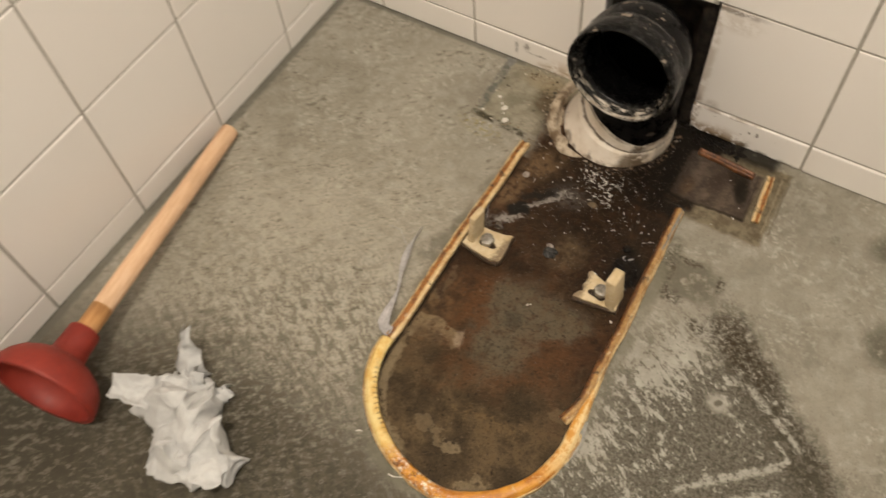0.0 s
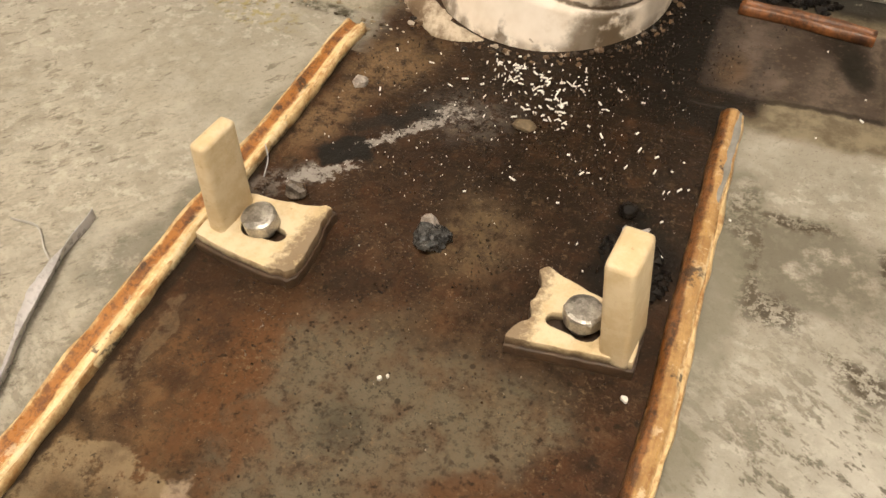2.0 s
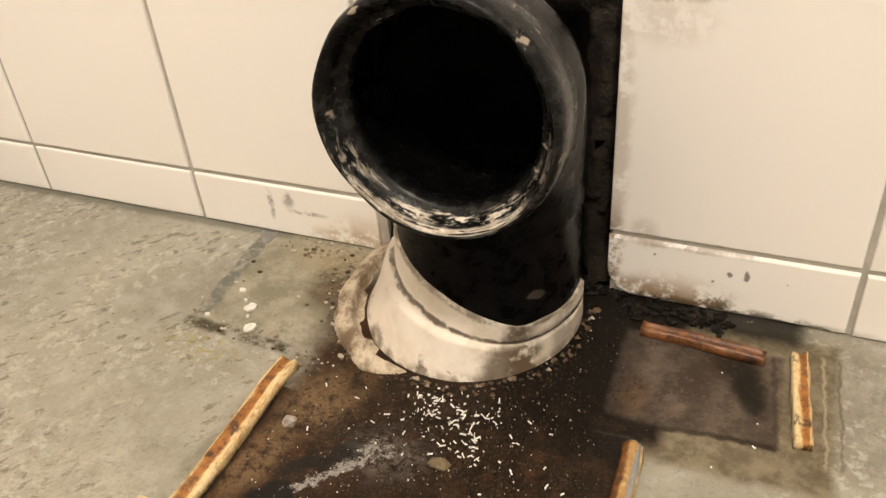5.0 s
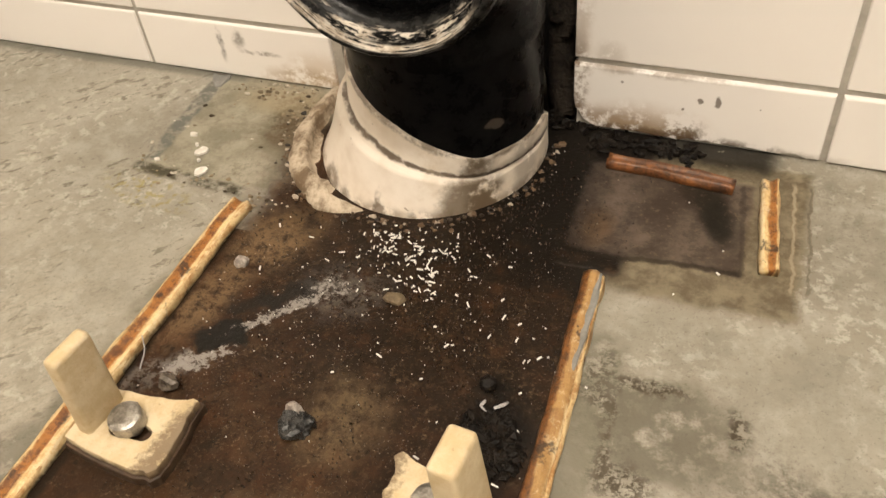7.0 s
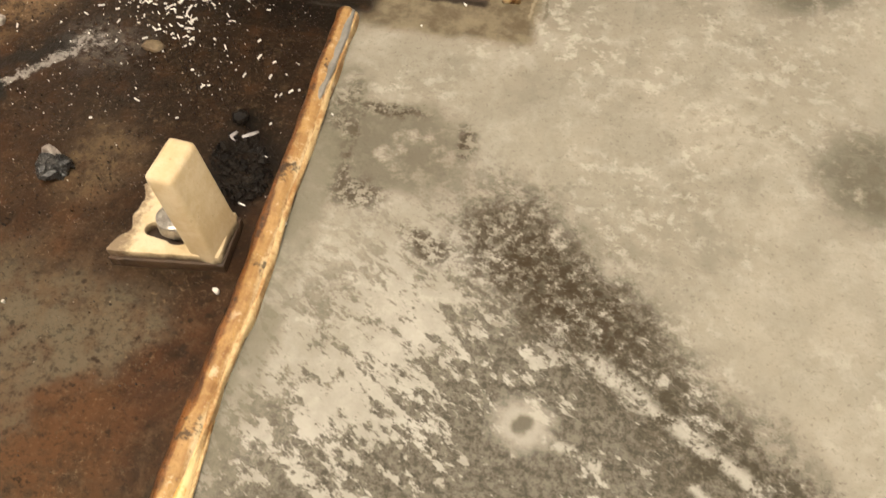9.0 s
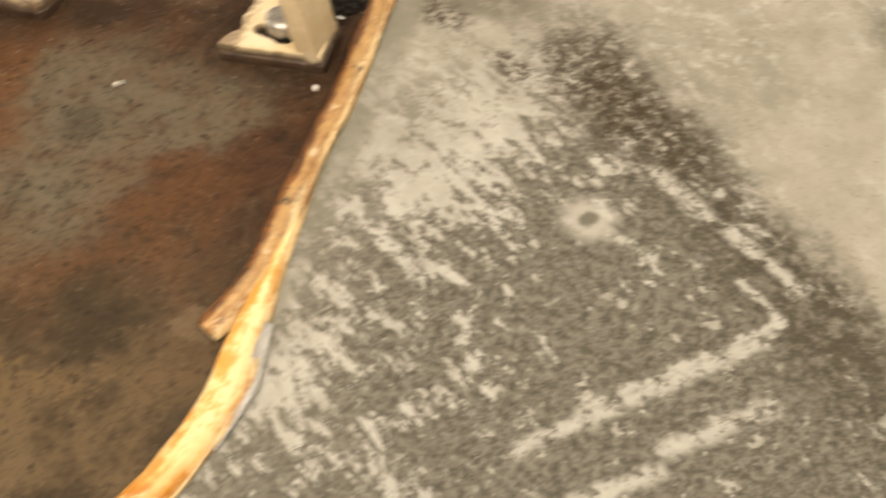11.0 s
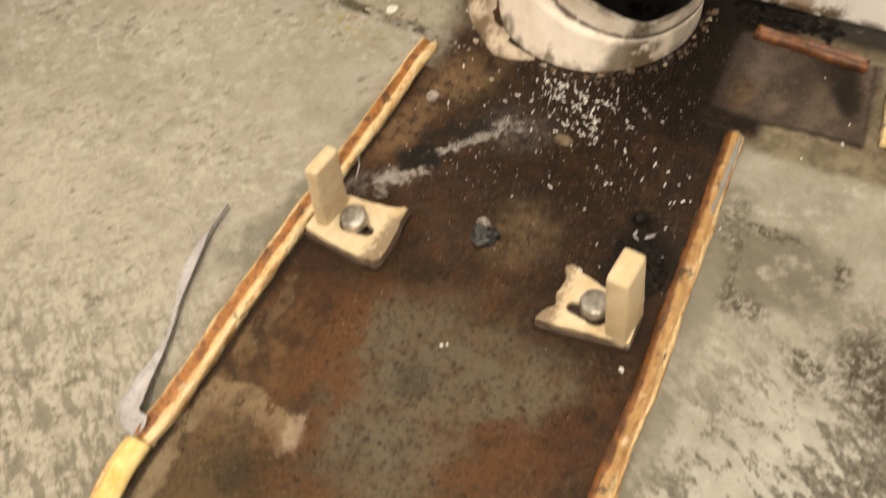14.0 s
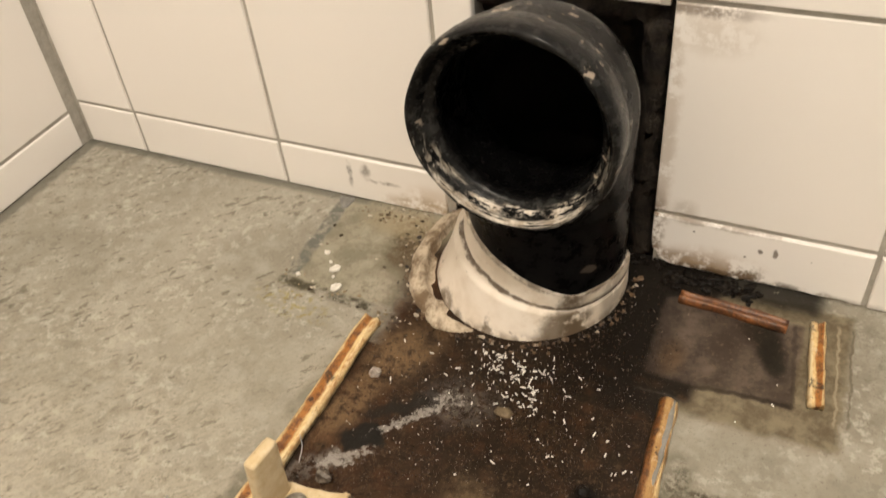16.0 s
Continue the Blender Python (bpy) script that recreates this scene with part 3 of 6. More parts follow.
def part(name, bm, material, parent=None, label="", smooth=True):
    """Links a bmesh as one mesh object, under a thing where one is given."""
    me = bpy.data.meshes.new(name)
    bm.normal_update()
    bm.to_mesh(me)
    bm.free()
    me.materials.append(material)
    for p in me.polygons:
        p.use_smooth = smooth
    ob = new(name, me)
    ob.parent = parent
    return tagged(ob, label)


def thing(name, label, category, group="", at=None):
    ob = new(name)
    ob.empty_display_size = 0.02
    if at is not None:
        ob.matrix_world = at
    return tagged(ob, label, category, group)


def add_box(bm, x0, x1, y0, y1, z0, z1):
    vs = [bm.verts.new((x, y, z)) for z in (z0, z1) for y in (y0, y1) for x in (x0, x1)]
    for f in ((0, 2, 3, 1), (4, 5, 7, 6), (0, 1, 5, 4), (2, 6, 7, 3), (0, 4, 6, 2), (1, 3, 7, 5)):
        bm.faces.new([vs[i] for i in f])
    return vs


def loft(bm, rings, closed=True, cap0=False, cap1=False):
    """Joins rings of points with quads; returns the vertices."""
    rows = [[bm.verts.new(p) for p in ring] for ring in rings]
    n = len(rows[0])
    for a, b in zip(rows, rows[1:]):
        for i in range(n if closed else n - 1):
            j = (i + 1) % n
            bm.faces.new((a[i], a[j], b[j], b[i]))
    if cap0:
        bm.faces.new(rows[0][::-1])
    if cap1:
        bm.faces.new(rows[-1])
    return rows


def bumpy(bm, amount, scale, seed=0.0):
    bm.normal_update()
    for v in bm.verts:
        v.co += v.normal * noise.noise(v.co * scale + Vector((seed, seed * 0.7, 3))) * amount


# ---------------------------------------------------------------- floor, walls, ceiling
def build_floor():
    bm = bmesh.new()
    step = 0.004
    nx, ny = int((ROOM_X + 0.12) / step), int((0.14 - ROOM_Y) / step)
    rows = []
    for j in range(ny + 1):
        row = []
        for i in range(nx + 1):
            x, y = -0.06 + i * step, ROOM_Y - 0.06 + j * step
            p = Vector((x, y, 0))
            z = 0.0006 * noise.noise(p * 26) + 0.0008 * noise.noise(p * 9)
            row.append(bm.verts.new((x, y, z)))
        rows.append(row)
    for a, b in zip(rows, rows[1:]):
        for i in range(nx):
            bm.faces.new((a[i], a[i + 1], b[i + 1], b[i]))
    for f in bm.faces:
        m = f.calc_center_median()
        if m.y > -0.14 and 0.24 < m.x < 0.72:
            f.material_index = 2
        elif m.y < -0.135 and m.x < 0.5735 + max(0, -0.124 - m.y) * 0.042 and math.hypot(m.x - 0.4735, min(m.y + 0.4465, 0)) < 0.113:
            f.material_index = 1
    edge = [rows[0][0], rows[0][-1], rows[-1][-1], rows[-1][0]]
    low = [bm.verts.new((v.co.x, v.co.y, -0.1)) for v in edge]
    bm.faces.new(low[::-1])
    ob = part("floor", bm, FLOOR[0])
    for extra in FLOOR[1:]:
        ob.data.materials.append(extra)
    return tagged(ob, "grey concrete floor stained brown where a toilet stood", "floor", kind="structure")


build_floor()
HX0, HX1, HZ = 0.377, 0.528, 0.200

bm = bmesh.new()
for box in ((-0.10, HX0, 0.002, 0.10, -0.05, ROOM_Z), (HX1 + 0.005, ROOM_X, 0.002, 0.10, -0.05, ROOM_Z), (HX0, HX1, 0.002, 0.10, HZ, ROOM_Z), (HX0, HX1, 0.085, 0.10, -0.05, HZ), (HX0, 0.401, 0.004, 0.085, 0.05, HZ)):
    add_box(bm, *box)
wall_back = tagged(part("wall_back", bm, GROUT, smooth=False), "white tiled wall with a broken-out opening behind the drain", "wall", kind="structure")
bm = bmesh.new()
add_box(bm, -0.10, -0.002, ROOM_Y, 0.002, -0.05, ROOM_Z)
wall_left = tagged(part("wall_left", bm, GROUT, smooth=False), "white tiled wall with grey grout", "wall", kind="structure")
# unseen wall, added with a blue tint to cool the tiles opposite
bm = bmesh.new()
add_box(bm, ROOM_X, ROOM_X + 0.1, ROOM_Y, 0.10, -0.05, ROOM_Z)
tagged(part("wall_right", bm, COOL_BOUNCE, smooth=False), "unseen wall tinted pale blue for cool bounce light", "wall", kind="structure")
bm = bmesh.new()
add_box(bm, -0.10, ROOM_X + 0.1, ROOM_Y - 0.1, ROOM_Y, -0.05, ROOM_Z)
tagged(part("wall_front", bm, PLASTER, smooth=False), "plain white painted wall", "wall", kind="structure")
bm = bmesh.new()
add_box(bm, -0.10, ROOM_X + 0.1, ROOM_Y - 0.1, 0.10, ROOM_Z, ROOM_Z + 0.1)
tagged(part("ceiling", bm, PLASTER, smooth=False), "plain white ceiling", "ceiling", kind="structure")

# rough dark masonry inside the opening
bm = bmesh.new()
rings = []
for j in range(30):
    z = -0.01 + j * (HZ + 0.015) / 29
    row = []
    for i in range(26):
        x = HX0 - 0.004 + i * (HX1 - HX0 + 0.008) / 25
        p = Vector((x, 0.3, z))
        side = abs(x - 0.455) / 0.074
        y = 0.066 - 0.060 * max(0, min(1, (side - 0.55) / 0.25), min(1, (z - 0.165) / 0.02)) + 0.010 * noise.noise(p * 60) + 0.006 * noise.noise(p * 150)
        row.append((x, max(y, 0.004), z))
    rings.append(row)
loft(bm, rings, closed=False)
bmesh.ops.solidify(bm, geom=bm.faces[:], thickness=-0.008)
tagged(part("trim", bm, MORTAR_DARK), "dark broken mortar lining the wall opening", "mortar", kind="structure")

# ---------------------------------------------------------------- drain pipe
def pipe_material():
    k = Nodes("black_plastic_pipe")
    near = k.wobbled(0.004, 70, 4)
    n = k.noise(85, 5, 0.7)
    c = k.mix(k.ramp(n, 0.4, 0.7), (0.0035, 0.0035, 0.0038), (0.0095, 0.009, 0.009))
    dust = k.m("MULTIPLY", k.ramp(k.noise(34, 5, 0.7), 0.56, 0.72), 0.05)
    sep = k.add("ShaderNodeSeparateXYZ")
    k.put(sep.inputs[0], k.add("ShaderNodeNewGeometry").outputs["Normal"])
    dust = k.m("MULTIPLY", dust, k.ramp(sep.outputs[2], -0.2, 0.5))
    c = k.mix(dust, c, (0.26, 0.23, 0.20))
    chips = k.m("MULTIPLY", k.ramp(k.noise(60, 4, 0.6), 0.63, 0.66), k.ramp(sep.outputs[2], 0.1, 0.5))
    c = k.mix(k.m("MULTIPLY", chips, 0.75), c, (0.36, 0.30, 0.24))
    scuff = k.v("LENGTH", k.place((0.506, -0.072, 0.050), 0, (0.0045, 0.02, 0.0032), near))
    c = k.mix(k.m("MULTIPLY", k.ramp(scuff, 1.1, 0.8), 0.3), c, (0.25, 0.20, 0.16))
    k.bump(n, 0.25, 0.0008)
    return k.done(c, k.blend(dust, k.ramp(n, 0.3, 0.7, 0.22, 0.38), 0.8), 0.0, 0.06)


def rim_material():
    """Black rubber lip with dried whitish lime along its lower half."""
    k = Nodes("limed_black_rubber")
    n = k.noise(130, 5, 0.7)
    sep = k.add("ShaderNodeSeparateXYZ")
    k.put(sep.inputs[0], k.pos)
    low = k.ramp(sep.outputs[2], 0.185, 0.125)
    uv = k.add("ShaderNodeUVMap").outputs[0]
    suv = k.add("ShaderNodeSeparateXYZ")
    k.put(suv.inputs[0], uv)
    run = k.v("MULTIPLY", uv, (16, 34, 1))
    streak = k.noise(1.3, 5, 0.75, run)
    torn = k.noise(1.0, 6, 0.72, k.v("ADD", k.v("MULTIPLY", uv, (30, 22, 1)), k.v("SCALE", k.noise(60, 4, 0.7, None, True), 0.9)))
    where = k.ramp(k.noise(1.0, 3, 0.5, k.v("MULTIPLY", uv, (9, 7, 1))), 0.40, 0.56)
    lime = k.m("MULTIPLY", k.m("MULTIPLY", k.ramp(torn, 0.50, 0.545), where), low)
    crest = k.m("MULTIPLY", k.ramp(k.m("ABSOLUTE", k.m("SUBTRACT", suv.outputs[1], 0.545)), 0.045, 0.02), k.ramp(streak, 0.44, 0.50))
    lime = k.m("MAXIMUM", lime, k.m("MULTIPLY", crest, k.ramp(sep.outputs[2], 0.150, 0.132)))
    band = k.m("MULTIPLY", k.ramp(suv.outputs[1], 0.46, 0.53), k.ramp(suv.outputs[1], 0.74, 0.69))
    lime = k.m("MULTIPLY", lime, band)
    spots = k.m("MULTIPLY", k.ramp(k.noise(75, 4, 0.6), 0.63, 0.67), k.ramp(suv.outputs[1], 0.80, 0.72))
    c = k.mix(k.ramp(n, 0.4, 0.7), (0.006, 0.006, 0.006), (0.020, 0.019, 0.018))
    # blacker towards the bore
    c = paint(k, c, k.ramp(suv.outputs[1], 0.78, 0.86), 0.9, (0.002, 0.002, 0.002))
    c = k.mix(spots, c, (0.30, 0.25, 0.20))
    c = k.mix(k.m("MULTIPLY", lime, 0.9), c, k.mix(k.ramp(n, 0.4, 0.6), (0.44, 0.37, 0.29), (0.74, 0.68, 0.59)))
    k.bump(k.m("MULTIPLY", k.m("ADD", n, lime), k.ramp(suv.outputs[1], 0.82, 0.74, 0.1, 1.0)), 0.45, 0.0012)
    return k.done(c, k.blend(lime, k.ramp(n, 0.3, 0.7, 0.16, 0.34), 0.7), 0.0, 0.14)


PIPE, RIM = pipe_material(), rim_material()
BORE = simple("bore_black", (0.003, 0.003, 0.003), (0.008, 0.007, 0.006), 0.35, 50, spec=0.2)


def collar_material():
    """White plastic with grime in the fold, along the foot and in smudges."""
    k = Nodes("dirty_white_plastic")
    crag = k.wobbled(0.005, 70, 5)
    n = k.noise(95, 5, 0.7)
    sep = k.add("ShaderNodeSeparateXYZ")
    k.put(sep.inputs[0], crag)
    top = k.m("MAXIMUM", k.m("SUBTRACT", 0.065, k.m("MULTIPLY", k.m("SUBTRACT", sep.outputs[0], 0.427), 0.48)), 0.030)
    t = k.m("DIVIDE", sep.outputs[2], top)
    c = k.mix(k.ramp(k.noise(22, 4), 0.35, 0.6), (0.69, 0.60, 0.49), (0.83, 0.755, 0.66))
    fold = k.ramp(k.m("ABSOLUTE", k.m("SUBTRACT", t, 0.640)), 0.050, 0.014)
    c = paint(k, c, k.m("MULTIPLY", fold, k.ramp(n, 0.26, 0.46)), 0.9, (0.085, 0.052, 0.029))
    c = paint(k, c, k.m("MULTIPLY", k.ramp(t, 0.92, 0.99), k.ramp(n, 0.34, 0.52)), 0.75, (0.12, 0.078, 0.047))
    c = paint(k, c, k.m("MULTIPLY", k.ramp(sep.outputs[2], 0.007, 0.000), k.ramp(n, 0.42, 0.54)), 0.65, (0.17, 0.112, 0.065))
    c = paint(k, c, k.ramp(k.noise(30, 5, 0.7), 0.52, 0.70), 0.5, (0.60, 0.49, 0.36))
    c = paint(k, c, k.ramp(k.noise(130, 3, 0.6), 0.68, 0.71), 0.6, (0.20, 0.14, 0.085))
    for x, y, rx, ry, amt in ((0.506, -0.086, 0.014, 0.009, 0.9), (0.468, -0.11, 0.003, 0.006, 0.7), (0.420, -0.10, 0.003, 0.006, 0.7), (0.522, -0.06, 0.010, 0.016, 0.4), (0.445, -0.105, 0.003, 0.004, 0.8), (0.495, -0.093, 0.022, 0.006, 0.85), (0.406, -0.088, 0.004, 0.010, 0.7)):
        c = paint(k, c, k.m("MULTIPLY", k.spot(x, y, rx, ry, 40, 0.35, crag), k.ramp(k.noise(60, 4, 0.6), 0.36, 0.50)), amt, (0.115, 0.080, 0.046))
    k.bump(k.m("ADD", n, k.noise(22, 4)), 0.35, 0.0012)
    return k.done(c, k.ramp(n, 0.3, 0.7, 0.36, 0.52), 0.0, 0.4)


COLLAR = collar_material()
MORTAR = simple("dirty_cracked_shell", (0.16, 0.108, 0.062), (0.54, 0.455, 0.345), 0.7, 55, relief=0.6, depth=0.0015, lo=0.38, hi=0.60)
PX, PY = 0.4655, -0.036
MOUTH = Vector((0.4714, -0.1216, 0.1783))
AIM = Vector((-0.03, -1.0, 0.075)).normalized()


def ring_at(centre, aim, radius, n=64):
    side = aim.cross(Vector((0, 0, 1)))
    if side.length < 1e-3:
        side = Vector((1, 0, 0))
    side.normalize()
    up = side.cross(aim)
    return [centre + radius * (math.cos(a) * side + math.sin(a) * up) for a in (2 * math.pi * i / n for i in range(n))]


def elbow_rings(radius, start=-0.03):
    """Rings from the floor up and round the bend to just short of the mouth."""
    rings = []
    def ring(centre, aim, rad):
        side = Vector((1, 0, 0)) - aim * aim.x
        side.normalize()
        up = side.cross(aim)
        rings.append([centre + rad * (math.cos(a) * side + math.sin(a) * up) for a in (2 * math.pi * i / 64 for i in range(64))])
    bend, end = 0.073, 86.0
    for z in (start, 0.0, 0.03, 0.06, 0.085, 0.088, 0.092, 0.098):
        ring(Vector((PX, PY, z)), Vector((0, 0, 1)), radius + (0.0012 if 0.087 < z < 0.093 else 0))
    base = Vector((PX, PY - bend, 0.103))
    for i in range(1, 15):
        a = radians(end * i / 14)
        c = base + Vector((0.008 * i / 14, bend * math.cos(a), bend * math.sin(a)))
        ring(c, Vector((0, -math.sin(a), math.cos(a))), radius + 0.003 * (i / 14) + (0.0025 if i in (10, 11) else 0))
    return rings


drain = thing("drain_pipe", "black plastic drain elbow rising from a white collar in the floor", "pipe", at=Matrix.Translation((PX, PY, 0)))
BACK = drain.matrix_world.inverted()


def drain_part(name, bm, material, label=""):
    bm.transform(BACK)
    return part(name, bm, material, drain, label)


bm = bmesh.new()
outer = elbow_rings(0.0550)
outer.append(ring_at(MOUTH - AIM * 0.018, AIM, 0.0575))
inner = elbow_rings(0.0500)
inner.append(ring_at(MOUTH - AIM * 0.018, AIM, 0.050))
loft(bm, outer[:-1])
drain_part("elbow", bm, PIPE, "black scuffed plastic bend")
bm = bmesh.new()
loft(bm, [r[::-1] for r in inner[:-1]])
drain_part("inner_wall", bm, BORE, "black inside of the pipe")
# the flared socket with its rounded lip: profile of (depth behind the mouth, radius)
PROFILE = [(0.040, 0.0545), (0.034, 0.0570), (0.030, 0.0595), (0.026, 0.0588), (0.022, 0.0600), (0.014, 0.0612), (0.007, 0.0617), (0.003, 0.0613), (0.0005, 0.0603), (-0.0008, 0.0589),
           (0.0002, 0.0573), (0.0030, 0.0553), (0.0065, 0.0537), (0.0100, 0.0524), (0.0112, 0.0502), (0.0135, 0.0486), (0.018, 0.0478), (0.023, 0.0481), (0.025, 0.0495), (0.060, 0.0490)]
bm = bmesh.new()
rings = [ring_at(MOUTH - AIM * d, AIM, r * (1 + 0.0)) for d, r in PROFILE]
rows = loft(bm, rings)
layer = bm.loops.layers.uv.new("UVMap")
index = {v: (i, j) for j, row in enumerate(rows) for i, v in enumerate(row)}
for f in bm.faces:
    cols = [index[l.vert][0] for l in f.loops]
    for l in f.loops:
        i, j = index[l.vert]
        if max(cols) - min(cols) > 32 and i == 0:
            i = 64
        l[layer].uv = (i / 64, j / (len(rings) - 1))
bumpy(bm, 0.0012, 45)
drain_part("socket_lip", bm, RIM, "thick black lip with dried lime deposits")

# white collar: a skewed sleeve, higher at one side, ending in a thin band against the pipe
bm = bmesh.new()
rings = []
def collar_top(x):
    return max(0.030, 0.065 - 0.48 * (x - 0.427))
for t in [0, 0.08, 0.18, 0.3, 0.42, 0.54, 0.60, 0.62, 0.64, 0.66, 0.8, 0.94, 0.98, 1.0, 1.0]:
    ring = []
    last = len(rings) == 14
    for i in range(72):
        a = 2 * math.pi * i / 72
        ct, st = math.cos(a), math.sin(a)
        foot = 0.0738 - 0.0042 * max(0.0, math.cos(a - radians(195))) ** 2
        bx, by = 0.4490 + foot * ct, -0.0355 + foot * st
        r = 0.0568 + 0.0006 * math.sin(3 * a)
        tx, ty = PX + r * ct, PY + r * st
        top = collar_top(tx) * (1 - 0.6 * max(0.0, min(1.0, (st - 0.05) / 0.5)))
        w = t ** 0.75
        groove = -0.0022 if t in (0.62, 0.64) else 0.0
        if t > 0.65:
            w = 0.93 + 0.07 * (t - 0.65) / 0.35
            groove = 0.0004
        if t in (0.98,):
            groove = 0.0003
        if last:
            tx, ty, w, groove = PX + 0.0525 * ct, PY + 0.0525 * st, 1.0, 0
        x, y = bx + (tx - bx) * w + groove * ct, by + (ty - by) * w + groove * st
        z = top * t - 0.004 * (1 - t) + 0.0015 * noise.noise(Vector((ct * 3, st * 3, t * 2)))
        ring.append((x, y, z))
    rings.append(ring)
loft(bm, rings)
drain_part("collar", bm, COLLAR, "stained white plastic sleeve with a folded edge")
# a cracked shell of old collar standing off at one side, thinning to a crust round the rest
bm = bmesh.new()
rings = []
SHELL = [(0.0165, -0.0015), (0.0160, 0.0030), (0.0146, 0.0066), (0.0122, 0.0090), (0.0096, 0.0106), (0.0072, 0.0128), (0.0050, 0.0140), (0.0034, 0.0105), (0.0024, 0.0030), (0.0010, 0.0005), (-0.0030, 0.0004)]
for out, high in SHELL:
    ring = []
    for i in range(150):
        a = 2 * math.pi * i / 150
        near_side = max(0.0, min(1.0, (math.cos(a - radians(186)) - 0.12) / 0.62))
        near_side = near_side * near_side * (3 - 2 * near_side)
        rad = 0.0722 + out * (0.16 + 0.84 * near_side)
        z = 0.75 * high * near_side - 0.0025 * (1 - near_side)
        p = Vector((0.4505 + rad * math.cos(a), -0.036 + rad * math.sin(a), z))
        wobble = 0.0030 * noise.noise(p * 45 + Vector((5, 0, 0))) + 0.0014 * noise.noise(p * 160)
        p += Vector((math.cos(a), math.sin(a), 0)) * wobble
        if z > 0:
            p.z += 0.16 * high * (noise.noise(p * 70) + 0.35 * noise.noise(p * 240))
        ring.append(p)
    rings.append(ring)
loft(bm, rings)
drain_part("cracked_shell", bm, MORTAR, "cracked dirty white shell and crust round the collar")


# ---------------------------------------------------------------- sealant beads
def bead_material(name, light, mid, deep, hollow):
    k = Nodes(name)
    uv = k.add("ShaderNodeUVMap").outputs[0]
    s = k.add("ShaderNodeSeparateXYZ")
    k.put(s.inputs[0], uv)
    run = k.v("MULTIPLY", uv, (15, 2.2, 1))
    seed = k.v("ADD", run, k.v("SCALE", k.pos, 2.0))
    n = k.m("ADD", k.m("MULTIPLY", k.noise(1.6, 5, 0.62, seed), 0.5), k.m("MULTIPLY", k.noise(75, 5, 0.7), 0.5))
    n2 = k.m("ADD", k.m("MULTIPLY", k.noise(3.4, 6, 0.68, seed), 0.35), k.m("MULTIPLY", k.noise(190, 6, 0.75), 0.65))
    side = k.m("ADD", s.outputs[1], k.m("MULTIPLY", k.m("SUBTRACT", n, 0.5), 0.55))
    groove = k.ramp(k.m("ABSOLUTE", k.m("SUBTRACT", side, hollow)), 0.21, 0.10)
    c = k.mix(k.ramp(n2, 0.40, 0.60), light, k.mix(0.5, light, mid))
    c = k.mix(groove, c, mid)
    c = k.mix(k.m("MULTIPLY", groove, k.ramp(n2, 0.46, 0.60)), c, deep)
    c = paint(k, c, k.m("MULTIPLY", k.ramp(side, 0.66, 0.80), k.ramp(n2, 0.62, 0.46)), 0.8, (0.76, 0.62, 0.38))
    c = paint(k, c, k.m("MULTIPLY", k.ramp(k.noise(1.0, 4, 0.6, k.v("ADD", seed, (4, 0, 0))), 0.55, 0.66), k.ramp(n2, 0.40, 0.52)), 0.7, mid)
    rough_edge = k.m("ABSOLUTE", k.m("SUBTRACT", s.outputs[1], 0.5))
    c = paint(k, c, k.m("MULTIPLY", k.ramp(rough_edge, 0.42, 0.49), k.ramp(n2, 0.42, 0.55)), 0.8, (0.05, 0.026, 0.012))
    c = paint(k, c, k.ramp(k.noise(210, 5, 0.7), 0.62, 0.70), 0.5, (0.12, 0.055, 0.020))
    # pale flecks painted in for the bead's streaky highlights
    c = paint(k, c, k.m("MULTIPLY", k.ramp(k.noise(130, 6, 0.78, k.v("ADD", k.pos, (5, 1, 0))), 0.55, 0.62), k.ramp(s.outputs[1], 0.35, 0.60)), 0.65, (0.74, 0.60, 0.40))
    c = paint(k, c, k.m("MULTIPLY", k.ramp(k.noise(95, 6, 0.75, k.v("ADD", k.pos, (1, 7, 0))), 0.48, 0.58), k.ramp(s.outputs[1], 0.62, 0.30)), 0.75, deep)
    knots = k.m("MULTIPLY", k.ramp(k.noise(75, 4, 0.65), 0.60, 0.66), k.ramp(k.noise(240, 4, 0.7), 0.38, 0.52))
    c = paint(k, c, knots, 0.85, (0.035, 0.018, 0.009))
    k.bump(k.m("ADD", n, n2), 0.7, 0.0020)
    return k.done(c, k.ramp(n2, 0.3, 0.7, 0.24, 0.5), 0.0, 0.5)


